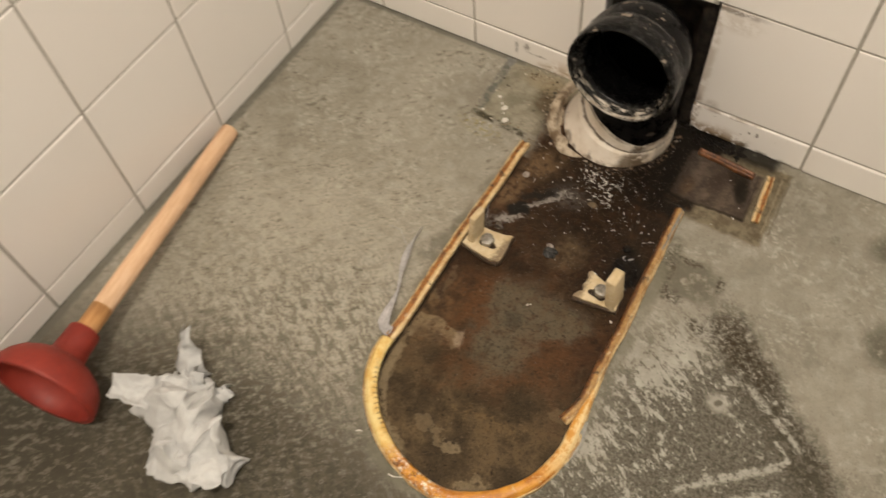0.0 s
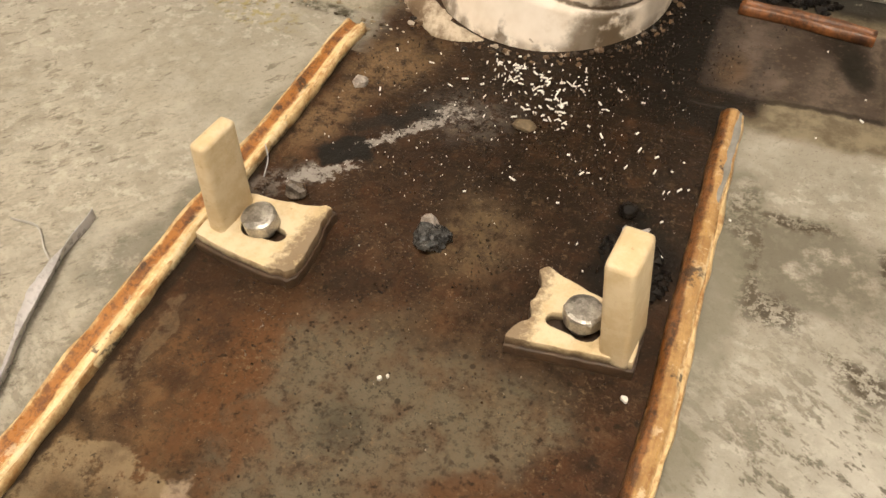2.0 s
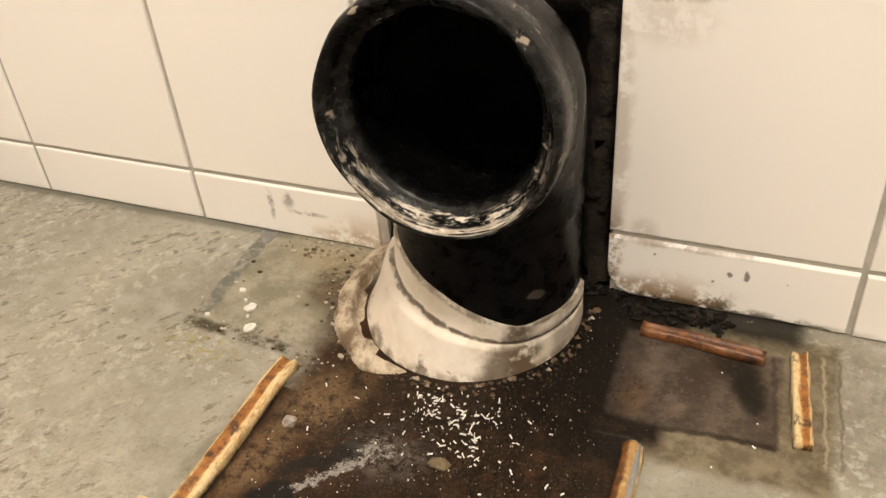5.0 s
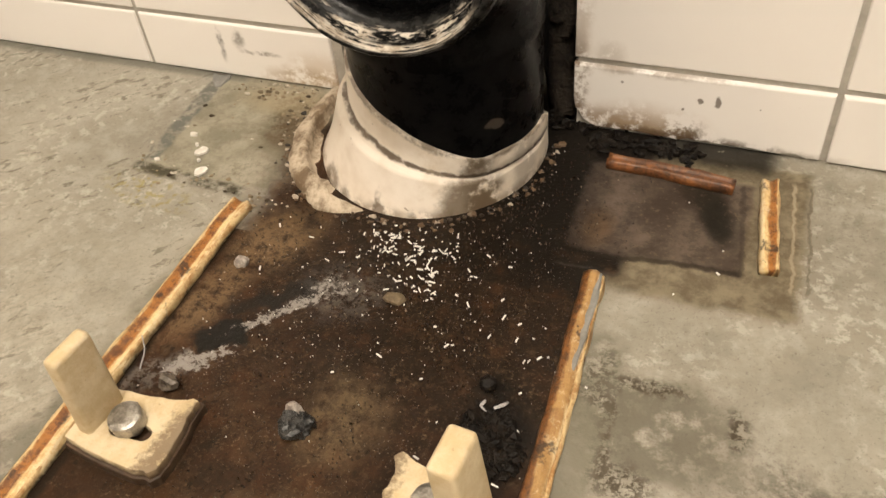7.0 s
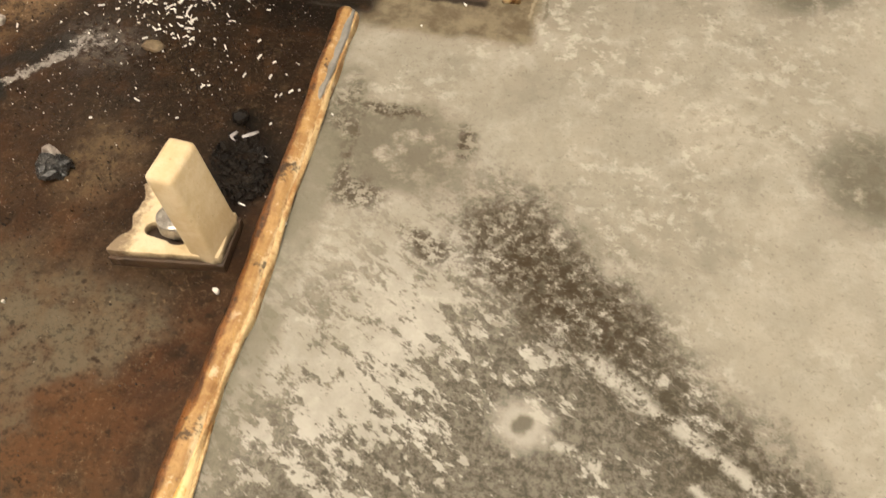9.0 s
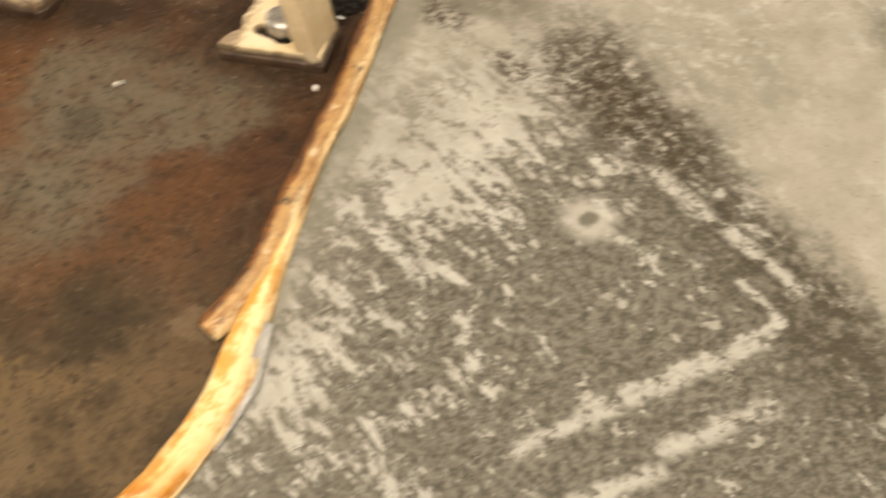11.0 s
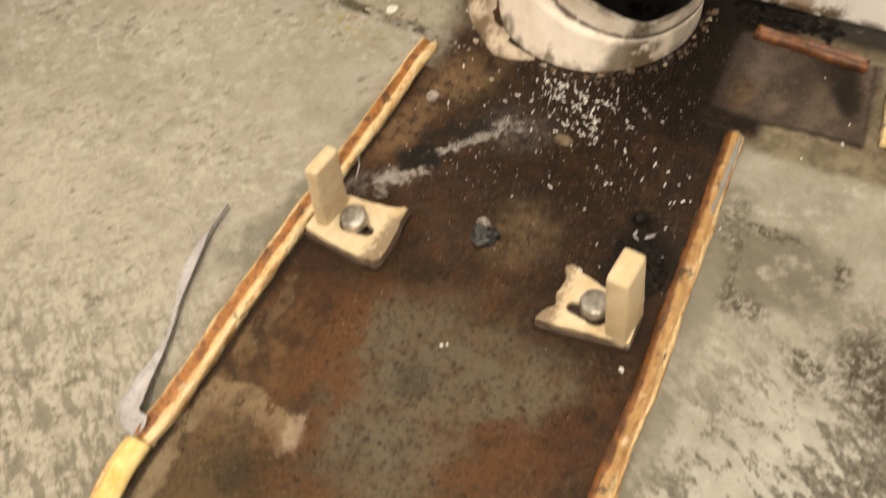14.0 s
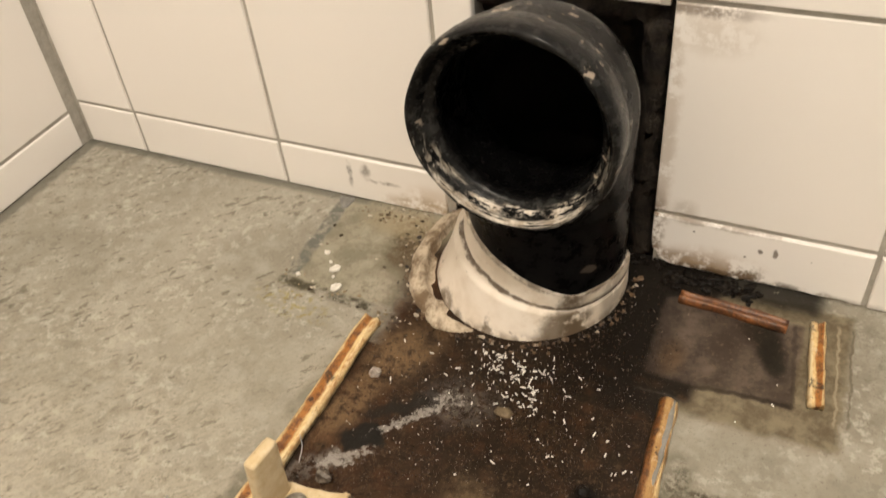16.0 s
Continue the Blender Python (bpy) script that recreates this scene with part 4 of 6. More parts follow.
def yellow_material():
    """The curved front: yellow cream at one side, orange where the rust ran."""
    k = Nodes("yellowed_sealant")
    uv = k.add("ShaderNodeUVMap").outputs[0]
    s = k.add("ShaderNodeSeparateXYZ")
    k.put(s.inputs[0], uv)
    run = k.v("MULTIPLY", uv, (11, 1.7, 1))
    n = k.m("ADD", k.m("MULTIPLY", k.noise(1.2, 5, 0.7, run), 0.45), k.m("MULTIPLY", k.noise(60, 5, 0.7), 0.55))
    n2 = k.m("ADD", k.m("MULTIPLY", k.noise(4.0, 4, 0.7, run), 0.4), k.m("MULTIPLY", k.noise(170, 6, 0.75), 0.6))
    u = k.m("ADD", s.outputs[0], k.m("MULTIPLY", k.m("SUBTRACT", n2, 0.5), 0.05))
    turn = k.ramp(u, 0.128, 0.150)
    c = k.mix(k.ramp(n, 0.42, 0.60), (0.80, 0.64, 0.28), (0.68, 0.42, 0.11))
    orange = k.mix(k.ramp(n, 0.43, 0.58), (0.66, 0.31, 0.045), (0.44, 0.160, 0.020))
    c = k.mix(turn, c, orange)
    back = k.ramp(u, 0.300, 0.360)
    c = k.mix(k.m("MULTIPLY", back, 0.75), c, k.mix(k.ramp(n, 0.46, 0.55), (0.86, 0.72, 0.40), (0.66, 0.33, 0.06)))
    white = k.m("MULTIPLY", k.ramp(n2, 0.50, 0.58), k.m("MULTIPLY", k.ramp(u, 0.13, 0.15), k.ramp(u, 0.24, 0.19)))
    c = k.mix(white, c, (0.80, 0.72, 0.58))
    scar = k.m("MULTIPLY", k.ramp(k.noise(105, 6, 0.75), 0.54, 0.60), k.m("MULTIPLY", k.ramp(u, 0.13, 0.15), k.ramp(u, 0.24, 0.19)))
    c = k.mix(k.m("MULTIPLY", scar, 0.85), c, (0.13, 0.05, 0.018))
    c = paint(k, c, k.m("MULTIPLY", k.ramp(k.noise(120, 6, 0.75), 0.58, 0.66), k.ramp(u, 0.2, 0.26)), 0.55, (0.80, 0.66, 0.36))
    c = paint(k, c, k.ramp(k.noise(9.0, 4, 0.7, run), 0.64, 0.72), 0.5, (0.26, 0.10, 0.02))
    c = paint(k, c, k.ramp(k.noise(330, 4, 0.7), 0.62, 0.70), 0.4, (0.24, 0.11, 0.03))
    # small cuts across the inner edge
    cuts = k.m("ABSOLUTE", k.m("SUBTRACT", k.m("FRACT", k.m("MULTIPLY", k.m("ADD", s.outputs[0], k.m("MULTIPLY", n2, 0.012)), 165.0)), 0.5))
    cuts = k.m("MULTIPLY", k.ramp(cuts, 0.17, 0.07), k.m("MULTIPLY", k.ramp(k.m("ADD", s.outputs[1], k.m("MULTIPLY", k.m("SUBTRACT", n2, 0.5), 0.8)), 0.46, 0.34), k.m("MULTIPLY", k.ramp(u, 0.03, 0.045), k.ramp(u, 0.125, 0.11))))
    c = k.mix(k.m("MULTIPLY", cuts, 0.75), c, (0.20, 0.10, 0.03))
    edge = k.m("SUBTRACT", s.outputs[1], 0.5)
    c = k.mix(k.m("MULTIPLY", k.ramp(edge, 0.34, 0.44), 0.7), c, (0.66, 0.58, 0.42))
    c = k.mix(k.m("MULTIPLY", k.ramp(edge, -0.34, -0.46), 0.8), c, (0.11, 0.055, 0.02))
    k.bump(k.m("ADD", n, n2), 0.5, 0.0015)
    return k.done(c, k.ramp(n2, 0.3, 0.7, 0.22, 0.42), 0.0, 0.5)


BEAD, YELLOW = bead_material("rusty_sealant", (0.78, 0.61, 0.31), (0.38, 0.150, 0.029), (0.12, 0.046, 0.014), 0.40), yellow_material()
BROWN_BEAD = bead_material("brown_sealant", (0.46, 0.28, 0.105), (0.22, 0.088, 0.022), (0.055, 0.023, 0.009), 0.26)
DARK_BEAD = simple("dark_rusty_sealant", (0.035, 0.015, 0.008), (0.26, 0.098, 0.030), 0.38, 70, relief=0.6)
GREY_SEAL = simple("grey_sealant_skin", (0.26, 0.25, 0.22), (0.42, 0.40, 0.36), 0.4, 60)


DULL_SEAL = simple("dull_grey_sealant", (0.17, 0.165, 0.15), (0.27, 0.26, 0.24), 0.5, 60)


def smooth_path(points, step=0.003):
    """A Catmull-Rom path through the points, evenly spaced."""
    p = [Vector(q) for q in points]
    p = [2 * p[0] - p[1]] + p + [2 * p[-1] - p[-2]]
    out = []
    for i in range(1, len(p) - 2):
        n = max(2, int((p[i + 1] - p[i]).length / step))
        for j in range(n):
            t = j / n
            out.append(0.5 * ((2 * p[i]) + (p[i + 1] - p[i - 1]) * t + (2 * p[i - 1] - 5 * p[i] + 4 * p[i + 1] - p[i + 2]) * t * t + (3 * p[i] - p[i - 1] - 3 * p[i + 1] + p[i + 2]) * t ** 3))
    return out + [p[-2]]


def bead_mesh(path, section, ragged=0.0006, seed=0.0, taper=0.0):
    """Sweeps a section of (across, height) points along a path on the floor; u runs in metres along it, v across."""
    bm = bmesh.new()
    layer = bm.loops.layers.uv.new("UVMap")
    rings, us, run = [], [], 0.0
    total = sum((b - a).length for a, b in zip(path, path[1:]))
    for i, p in enumerate(path):
        a, b = path[max(i - 1, 0)], path[min(i + 1, len(path) - 1)]
        d = (b - a).normalized()
        side = Vector((d.y, -d.x, 0)).normalized()
        run += (p - path[i - 1]).length if i else 0
        us.append(run)
        thin = min(1.0, 0.22 + 0.78 * (total - run) / taper) if taper else 1.0
        ring = []
        for j, (w, h) in enumerate(section):
            q = Vector((run * 70 + seed, j * 1.3, seed))
            ring.append(p + side * (w * thin + ragged * noise.noise(q) * 1.6) + Vector((0, 0, h * (0.4 + 0.6 * thin) * (1 + 0.28 * noise.noise(q * 0.6)))))
        rings.append(ring)
    rows = loft(bm, rings)
    n = len(section)
    bm.faces.new(rows[0][::-1])
    bm.faces.new(rows[-1])
    index = {v: (i, j) for i, row in enumerate(rows) for j, v in enumerate(row)}
    for f in bm.faces:
        for l in f.loops:
            i, j = index[l.vert]
            l[layer].uv = (us[i], j / (n - 3) if j <= n - 3 else (1.0 if j == n - 2 else 0.0))
    return bm


# a channel-like bead: two lips with a torn hollow between, about 12 mm wide
HOLLOW = [(-0.0062, 0.0005), (-0.0058, 0.0052), (-0.0044, 0.0066), (-0.0026, 0.0050), (-0.0006, 0.0042), (0.0016, 0.0050), (0.0034, 0.0062), (0.0052, 0.0050), (0.0060, 0.0005), (0.004, -0.001), (-0.004, -0.001)]
ROUND = [(-0.0070, 0.0005), (-0.0064, 0.0040), (-0.0046, 0.0062), (-0.0018, 0.0070), (0.0012, 0.0068), (0.0040, 0.0054), (0.0058, 0.0030), (0.0066, 0.0004), (0.004, -0.001), (-0.004, -0.001)]


LIP = [(-0.0016, 0.0004), (-0.0014, 0.0050), (-0.0004, 0.0064), (0.0008, 0.0060), (0.0016, 0.0044), (0.0016, 0.0004), (0.0008, -0.001), (-0.0008, -0.001)]
CREAM_LIP = simple("cream_sealant_edge", (0.34, 0.17, 0.055), (0.64, 0.48, 0.25), 0.42, 95, relief=0.5, lo=0.36, hi=0.60)


def moved(path, offset, taper=0.0):
    """The path shifted sideways by offset, to its right, drawing in towards a tapered end."""
    out = []
    left = sum((b - a).length for a, b in zip(path, path[1:]))
    for i, p in enumerate(path):
        d = (path[min(i + 1, len(path) - 1)] - path[max(i - 1, 0)]).normalized()
        left -= (p - path[i - 1]).length if i else 0
        out.append(p + Vector((d.y, -d.x, 0)) * offset * (min(1.0, 0.22 + 0.78 * left / taper) if taper else 1.0))
    return out


def bead(points, section, material, label, seed, width=1.0, lips=(), taper=0.0):
    """A run of old sealant: a body and, where it is torn, raised cream lips along its edges."""
    path = smooth_path(points)
    ob = thing("sealant_bead", label, "sealant", "sealant beads round the old footprint")
    part("bead_body", bead_mesh(path, [(w * width, h) for w, h in section], seed=seed, taper=taper), material, ob)
    for offset, height, scale in lips:
        sec = [(w * scale, h * height) for w, h in LIP]
        part("torn_lip", bead_mesh(moved(path, offset, taper), sec, 0.0009, seed + offset * 900, taper), CREAM_LIP, ob, "ragged cream edge")
    return ob


bead([(0.3655, -0.122, 0), (0.364, -0.150, 0), (0.3645, -0.186, 0), (0.3635, -0.24, 0), (0.362, -0.30, 0), (0.3625, -0.36, 0), (0.3635, -0.405, 0), (0.3625, -0.436, 0)][::-1],
     HOLLOW, BEAD, "straight torn sealant bead with rust-orange hollow on concrete", 1.0, 1.0, ((-0.0054, 0.95, 0.7), (0.0048, 0.85, 0.75)))
FRONT = [(0.3605, -0.437, 0), (0.3610, -0.455, 0), (0.3660, -0.476, 0), (0.3760, -0.495, 0), (0.3920, -0.515, 0), (0.413, -0.5325, 0), (0.434, -0.544, 0), (0.455, -0.5515, 0), (0.476, -0.556, 0),
         (0.495, -0.5565, 0), (0.513, -0.5535, 0), (0.532, -0.544, 0), (0.550, -0.531, 0), (0.566, -0.5145, 0), (0.579, -0.494, 0), (0.5865, -0.471, 0), (0.590, -0.448, 0), (0.5885, -0.426, 0), (0.5872, -0.405, 0), (0.5858, -0.380, 0), (0.5850, -0.352, 0)]
front_bead = bead(FRONT, ROUND, YELLOW, "curved yellow and orange sealant bead across the front", 2.0, 1.12, ((0.0074, 0.42, 0.65),), 0.085)
side_bead = bead([(0.5735, -0.124, 0), (0.5750, -0.165, 0), (0.5770, -0.206, 0), (0.5785, -0.254, 0), (0.5810, -0.30, 0), (0.5805, -0.34, 0), (0.5812, -0.370, 0), (0.5812, -0.392, 0), (0.578, -0.410, 0), (0.5725, -0.426, 0)][::-1],
                 ROUND, BROWN_BEAD, "straight brown-orange sealant bead with a frayed end", 3.0, 0.86, ((0.0050, 0.7, 0.6),))
bead([(0.6500, -0.029, 0), (0.6525, -0.062, 0), (0.6555, -0.098, 0)], HOLLOW, BEAD, "short rust-orange sealant bead beside the stained hatch", 4.0, 0.8, ((-0.0043, 0.9, 0.6),))
bead([(0.5600, -0.031, 0), (0.595, -0.0335, 0), (0.632, -0.0375, 0)], HOLLOW, DARK_BEAD, "short dark brown sealant bead along the tiled wall", 5.0, 0.72)

# ---------------------------------------------------------------- brackets and bolts


def cream_material():
    """Yellowed plastic, brown with grime towards its broken lower edges."""
    k = Nodes("cream_plastic")
    vec = k.add("ShaderNodeTexCoord").outputs["Object"]
    n, f = k.noise(70, 5, 0.7, vec), k.noise(330, 4, 0.7, vec)
    sep = k.add("ShaderNodeSeparateXYZ")
    k.put(sep.inputs[0], vec)
    c = k.mix(k.ramp(n, 0.35, 0.65), (0.56, 0.43, 0.245), (0.66, 0.55, 0.37))
    low = k.ramp(k.m("ADD", sep.outputs[2], k.m("MULTIPLY", k.m("SUBTRACT", n, 0.5), 0.010)), 0.0098, 0.0062)
    c = paint(k, c, low, 0.9, (0.075, 0.045, 0.024))
    end = k.m("ADD", sep.outputs[0], k.m("MULTIPLY", k.m("SUBTRACT", f, 0.5), 0.018))
    c = paint(k, c, k.m("MULTIPLY", k.ramp(end, 0.037, 0.045), k.ramp(n, 0.36, 0.48)), 0.8, (0.13, 0.082, 0.045))
    c = paint(k, c, k.ramp(f, 0.62, 0.70), 0.45, (0.30, 0.20, 0.10))
    k.bump(k.m("ADD", n, f), 0.35, 0.0010)
    return k.done(c, 0.5, 0.0, 0.4)


CREAM = cream_material()
GRIME = simple("brown_grime", (0.035, 0.020, 0.011), (0.085, 0.050, 0.027), 0.5, 60, relief=0.6)
ZINC = simple("dull_zinc", (0.22, 0.205, 0.18), (0.52, 0.49, 0.44), 0.34, 150, metal=0.75, relief=0.4, object_space=True)


def ragged(outline, amount, seed):
    """The outline in short steps, its broken far edge uneven."""
    out = []
    for i, ((x0, y0), (x1, y1)) in enumerate(zip(outline, outline[1:] + outline[:1])):
        for j in range(4):
            t = j / 4
            x, y = x0 + (x1 - x0) * t, y0 + (y1 - y0) * t
            q = Vector((x * 300, y * 300, seed))
            w = amount * (1.0 if x > 0.04 else 0.3)
            out.append((x + w * noise.noise(q), y + w * noise.noise(q + Vector((9, 4, 1)))))
    return out


def slab(outline, hole, z0, z1, bevel=0.0012):
    """A plate of any outline with an optional hole, edges eased."""
    bm = bmesh.new()
    for loop in (outline, hole):
        vs = [bm.verts.new((x, y, z0)) for x, y in loop]
        for a, b in zip(vs, vs[1:] + vs[:1]):
            bm.edges.new((a, b))
    bmesh.ops.triangle_fill(bm, edges=bm.edges[:], use_beauty=True)
    faces = bm.faces[:]
    up = bmesh.ops.extrude_face_region(bm, geom=faces)["geom"]
    bmesh.ops.translate(bm, verts=[g for g in up if isinstance(g, bmesh.types.BMVert)], vec=(0, 0, z1 - z0))
    bmesh.ops.recalc_face_normals(bm, faces=bm.faces[:])
    sharp = [e for e in bm.edges if len(e.link_faces) == 2 and e.calc_face_angle(0) > 0.6]
    bmesh.ops.bevel(bm, geom=sharp, offset=bevel, segments=2, affect="EDGES", profile=0.6)
    return bm


def keyhole():
    pts = []
    for i in range(14):
        a = radians(50 + 260 * i / 13)
        pts.append((0.0215 + 0.0066 * math.cos(a), 0.0066 * math.sin(a)))
    for i in range(8):
        a = radians(-70 + 140 * i / 7)
        pts.append((0.0335 + 0.0036 * math.cos(a), 0.0036 * math.sin(a)))
    return pts


def bracket(at, outline, lean, label, twist=0.0, inset=0.0, front=0.0130, thick=0.0120, rear=0.0130):
    """Angle bracket: a broken base plate with a keyhole and an upright lug; local x runs from the lug along the plate."""
    ob = thing("floor_bracket", label, "bracket", "toilet floor brackets", at)
    outline = ragged(outline, 0.0014, at.translation.x * 50)
    part("residue", slab([(x * 1.03 - 0.001, y * 1.08) for x, y in outline], [], -0.001, 0.0052, 0.0006), GRIME, ob, "brown grime crust under the plate")
    bm = slab(outline, keyhole(), 0.0053, 0.0104, 0.0006)
    bumpy(bm, 0.0004, 220)
    part("base_plate", bm, CREAM, ob, "", smooth=False)
    bm = bmesh.new()
    add_box(bm, 0.0005 + inset, 0.0005 + inset + thick, -rear, front, 0.0040, 0.061)
    for v in bm.verts:
        if v.co.z > 0.03:
            v.co.x += lean
            v.co.y *= 0.90
    bmesh.ops.rotate(bm, cent=(0.0065 + inset, 0, 0), matrix=Matrix.Rotation(radians(twist), 3, "Z"), verts=bm.verts)
    bmesh.ops.bevel(bm, geom=bm.edges[:], offset=0.0026, segments=3, affect="EDGES", profile=0.6)
    part("lug", bm, CREAM, ob)
    return ob


def bolt(at):
    ob = thing("hex_bolt", "dull zinc hex bolt through a cream bracket", "bolt", "bracket bolts", at)
    bm = bmesh.new()
    rings = []
    for z, r in ((0.0, 0.0078), (0.0006, 0.0083), (0.0052, 0.0083), (0.0064, 0.0077), (0.0072, 0.0066), (0.0076, 0.0048), (0.0078, 0.0022)):
        rings.append([(r * (1.0 - (0.07 if i % 4 == 2 else 0.035 if i % 2 else 0) if r > 0.0079 else 1) * math.cos(math.pi * i / 12), r * (1.0 - (0.07 if i % 4 == 2 else 0.035 if i % 2 else 0) if r > 0.0079 else 1) * math.sin(math.pi * i / 12), z) for i in range(24)])
    loft(bm, rings, cap0=True, cap1=True)
    bumpy(bm, 0.0003, 300)
    part("head", bm, ZINC, ob, smooth=False)
    bm = bmesh.new()
    loft(bm, [[(0.0042 * math.cos(math.pi * i / 8), 0.0042 * math.sin(math.pi * i / 8), z) for i in range(16)] for z in (-0.0110, 0.0)], cap0=True, cap1=True)
    part("shank", bm, ZINC, ob)
    return ob


PLATE_A = [(0.0, -0.0160), (0.012, -0.0170), (0.026, -0.0172), (0.040, -0.0165), (0.0480, -0.0150), (0.0510, -0.0122), (0.0505, -0.0060), (0.0492, -0.0010), (0.0482, 0.0080), (0.0455, 0.0170), (0.0450, 0.0245),
           (0.0420, 0.0240), (0.034, 0.0205), (0.022, 0.0175), (0.010, 0.0150), (0.0, 0.0140)]
PLATE_B = [(0.0, -0.0140), (0.012, -0.0150), (0.024, -0.0180), (0.036, -0.0225), (0.0430, -0.0255), (0.0455, -0.0230), (0.0425, -0.0150), (0.0445, -0.0070), (0.0430, 0.0010), (0.0480, 0.0080), (0.0500, 0.0130),
           (0.0460, 0.0140), (0.034, 0.0125), (0.022, 0.0115), (0.010, 0.0105), (0.0, 0.0100)]
bracket(pose(0.3735, -0.2755, 0, 0, 0, -7), PLATE_A, 0.0045, "cream plastic floor bracket with upright lug, glued to stained concrete", 0.0, 0.0028, 0.0118, 0.0080, 0.0112)
bracket(pose(0.5655, -0.2765, 0, 0, 0, 183), PLATE_B, 0.0045, "cream plastic floor bracket with broken edge beside the brown bead", -8.0, -0.0004, 0.0108)
bolt(pose(0.3975, -0.2768, 0.0107, 4, -4, 20))
bolt(pose(0.5420, -0.2745, 0.0107, -5, 3, 5))

# ---------------------------------------------------------------- loose bits on the floor
PUTTY = simple("dark_grey_putty", (0.012, 0.012, 0.012), (0.045, 0.043, 0.040), 0.25, 130, relief=0.7, object_space=True)
PALE = simple("pale_plaster_chip", (0.60, 0.56, 0.50), (0.80, 0.77, 0.71), 0.7, 150, relief=0.5, object_space=True)
GREYISH = simple("grey_crumb", (0.16, 0.13, 0.11), (0.60, 0.54, 0.48), 0.5, 150, relief=0.7, object_space=True)
WHITE = simple("white_splinter", (0.80, 0.78, 0.73), (0.90, 0.88, 0.84), 0.6, 200)
GLASSY = simple("smoky_resin", (0.045, 0.033, 0.024), (0.17, 0.14, 0.11), 0.15, 140, relief=0.6, object_space=True)
TAN = simple("tan_grit", (0.085, 0.058, 0.030), (0.19, 0.14, 0.08), 0.7, 140, relief=0.6, object_space=True)
BLACK = simple("wet_black_dirt", (0.004, 0.0032, 0.0028), (0.016, 0.012, 0.009), 0.38, 160, spec=0.12, relief=0.9, object_space=True)


def lump(bm, centre, size, seed, sub=2, rough=0.28):
    made = bmesh.ops.create_icosphere(bm, subdivisions=sub, radius=1.0)["verts"]
    for v in made:
        d = 1 + rough * noise.noise(v.co * 1.4 + Vector((seed, seed, seed))) + rough * 0.6 * noise.noise(v.co * 3.1 + Vector((seed, 0, 0)))
        v.co = Vector((v.co.x * size[0] * d, v.co.y * size[1] * d, max(v.co.z * d, -0.55) * size[2])) + Vector(centre)
    return made


def pebble(name, x, y, size, material, label, category, seed, rough=0.35, group=""):
    bm = bmesh.new()
    lump(bm, (0, 0, size[2] * 0.5), size, seed, 2, rough)
    ob = part(name, bm, material, smooth=False)
    ob.matrix_world = Matrix.Translation((x, y, 0))
    return tagged(ob, label, category, group)


bm = bmesh.new()
lump(bm, (0, 0, 0.003), (0.0075, 0.0062, 0.0055), 2.0, 3, 0.5)
lump(bm, (0.0045, 0.0035, 0.0035), (0.0045, 0.0040, 0.0055), 5.0, 2, 0.5)
lump(bm, (-0.004, -0.001, 0.002), (0.0035, 0.0040, 0.0035), 11.0, 2, 0.5)
plug = part("putty_lump", bm, PUTTY, smooth=False)
plug.matrix_world = Matrix.Translation((0.4665, -0.2520, 0))
tagged(plug, "small dark grey lump of putty on the stained floor", "putty")
pebble("plaster_crumb", 0.4630, -0.2450, (0.0042, 0.0035, 0.0072), GREYISH, "pale crumb stuck to a grey putty lump", "crumb", 7.0)
pebble("plaster_crumb", 0.3885, -0.1645, (0.0040, 0.0040, 0.0038), GREYISH, "small rounded pale crumb on brown stain", "crumb", 3.0)
pebble("resin_bit", 0.3960, -0.2475, (0.0058, 0.0045, 0.0050), GLASSY, "smoky translucent resin bit beside the bracket", "debris", 4.0)
pebble("pebble", 0.480, -0.166, (0.0062, 0.0040, 0.0028), TAN, "small tan pebble on dark stained concrete", "pebble", 6.0)
pebble("dirt_clod", 0.5425, -0.2035, (0.0042, 0.0042, 0.0040), BLACK, "small wet black clod", "dirt", 8.0)
bm = bmesh.new()
for i in range(210):
    a, r = random.uniform(0, 6.3), random.random() ** 0.6
    s = random.choice((0.0005, 0.0007, 0.0009, 0.0012, 0.0016, 0.0022))
    lump(bm, (0.0205 * r * math.cos(a), 0.014 * r * math.sin(a), s * 0.4), (s * random.uniform(0.8, 1.8), s, s * 0.55), i * 1.7, 1, 1.3)
clods = part("dirt_heap", bm, BLACK, smooth=False)
clods.matrix_world = pose(0.553, -0.231, 0, 0, 0, -55)
tagged(clods, "heap of wet black dirt beside the bead", "dirt", kind="stuff")
bm = bmesh.new()
for i in range(170):
    x, s = random.uniform(-0.022, 0.075), random.uniform(0.0006, 0.0030)
    lump(bm, (x, random.gauss(0.0, 0.0045) + 0.010 * (x < 0.01), s * 0.4), (s * random.uniform(0.8, 1.7), s, s * 0.8), i * 2.1, 1, 0.9)
foot = part("dirt_heap", bm, BLACK, smooth=False)
foot.matrix_world = Matrix.Translation((0.535, -0.010, 0))
tagged(foot, "black crumbly dirt along the foot of the tiles", "dirt", kind="stuff")


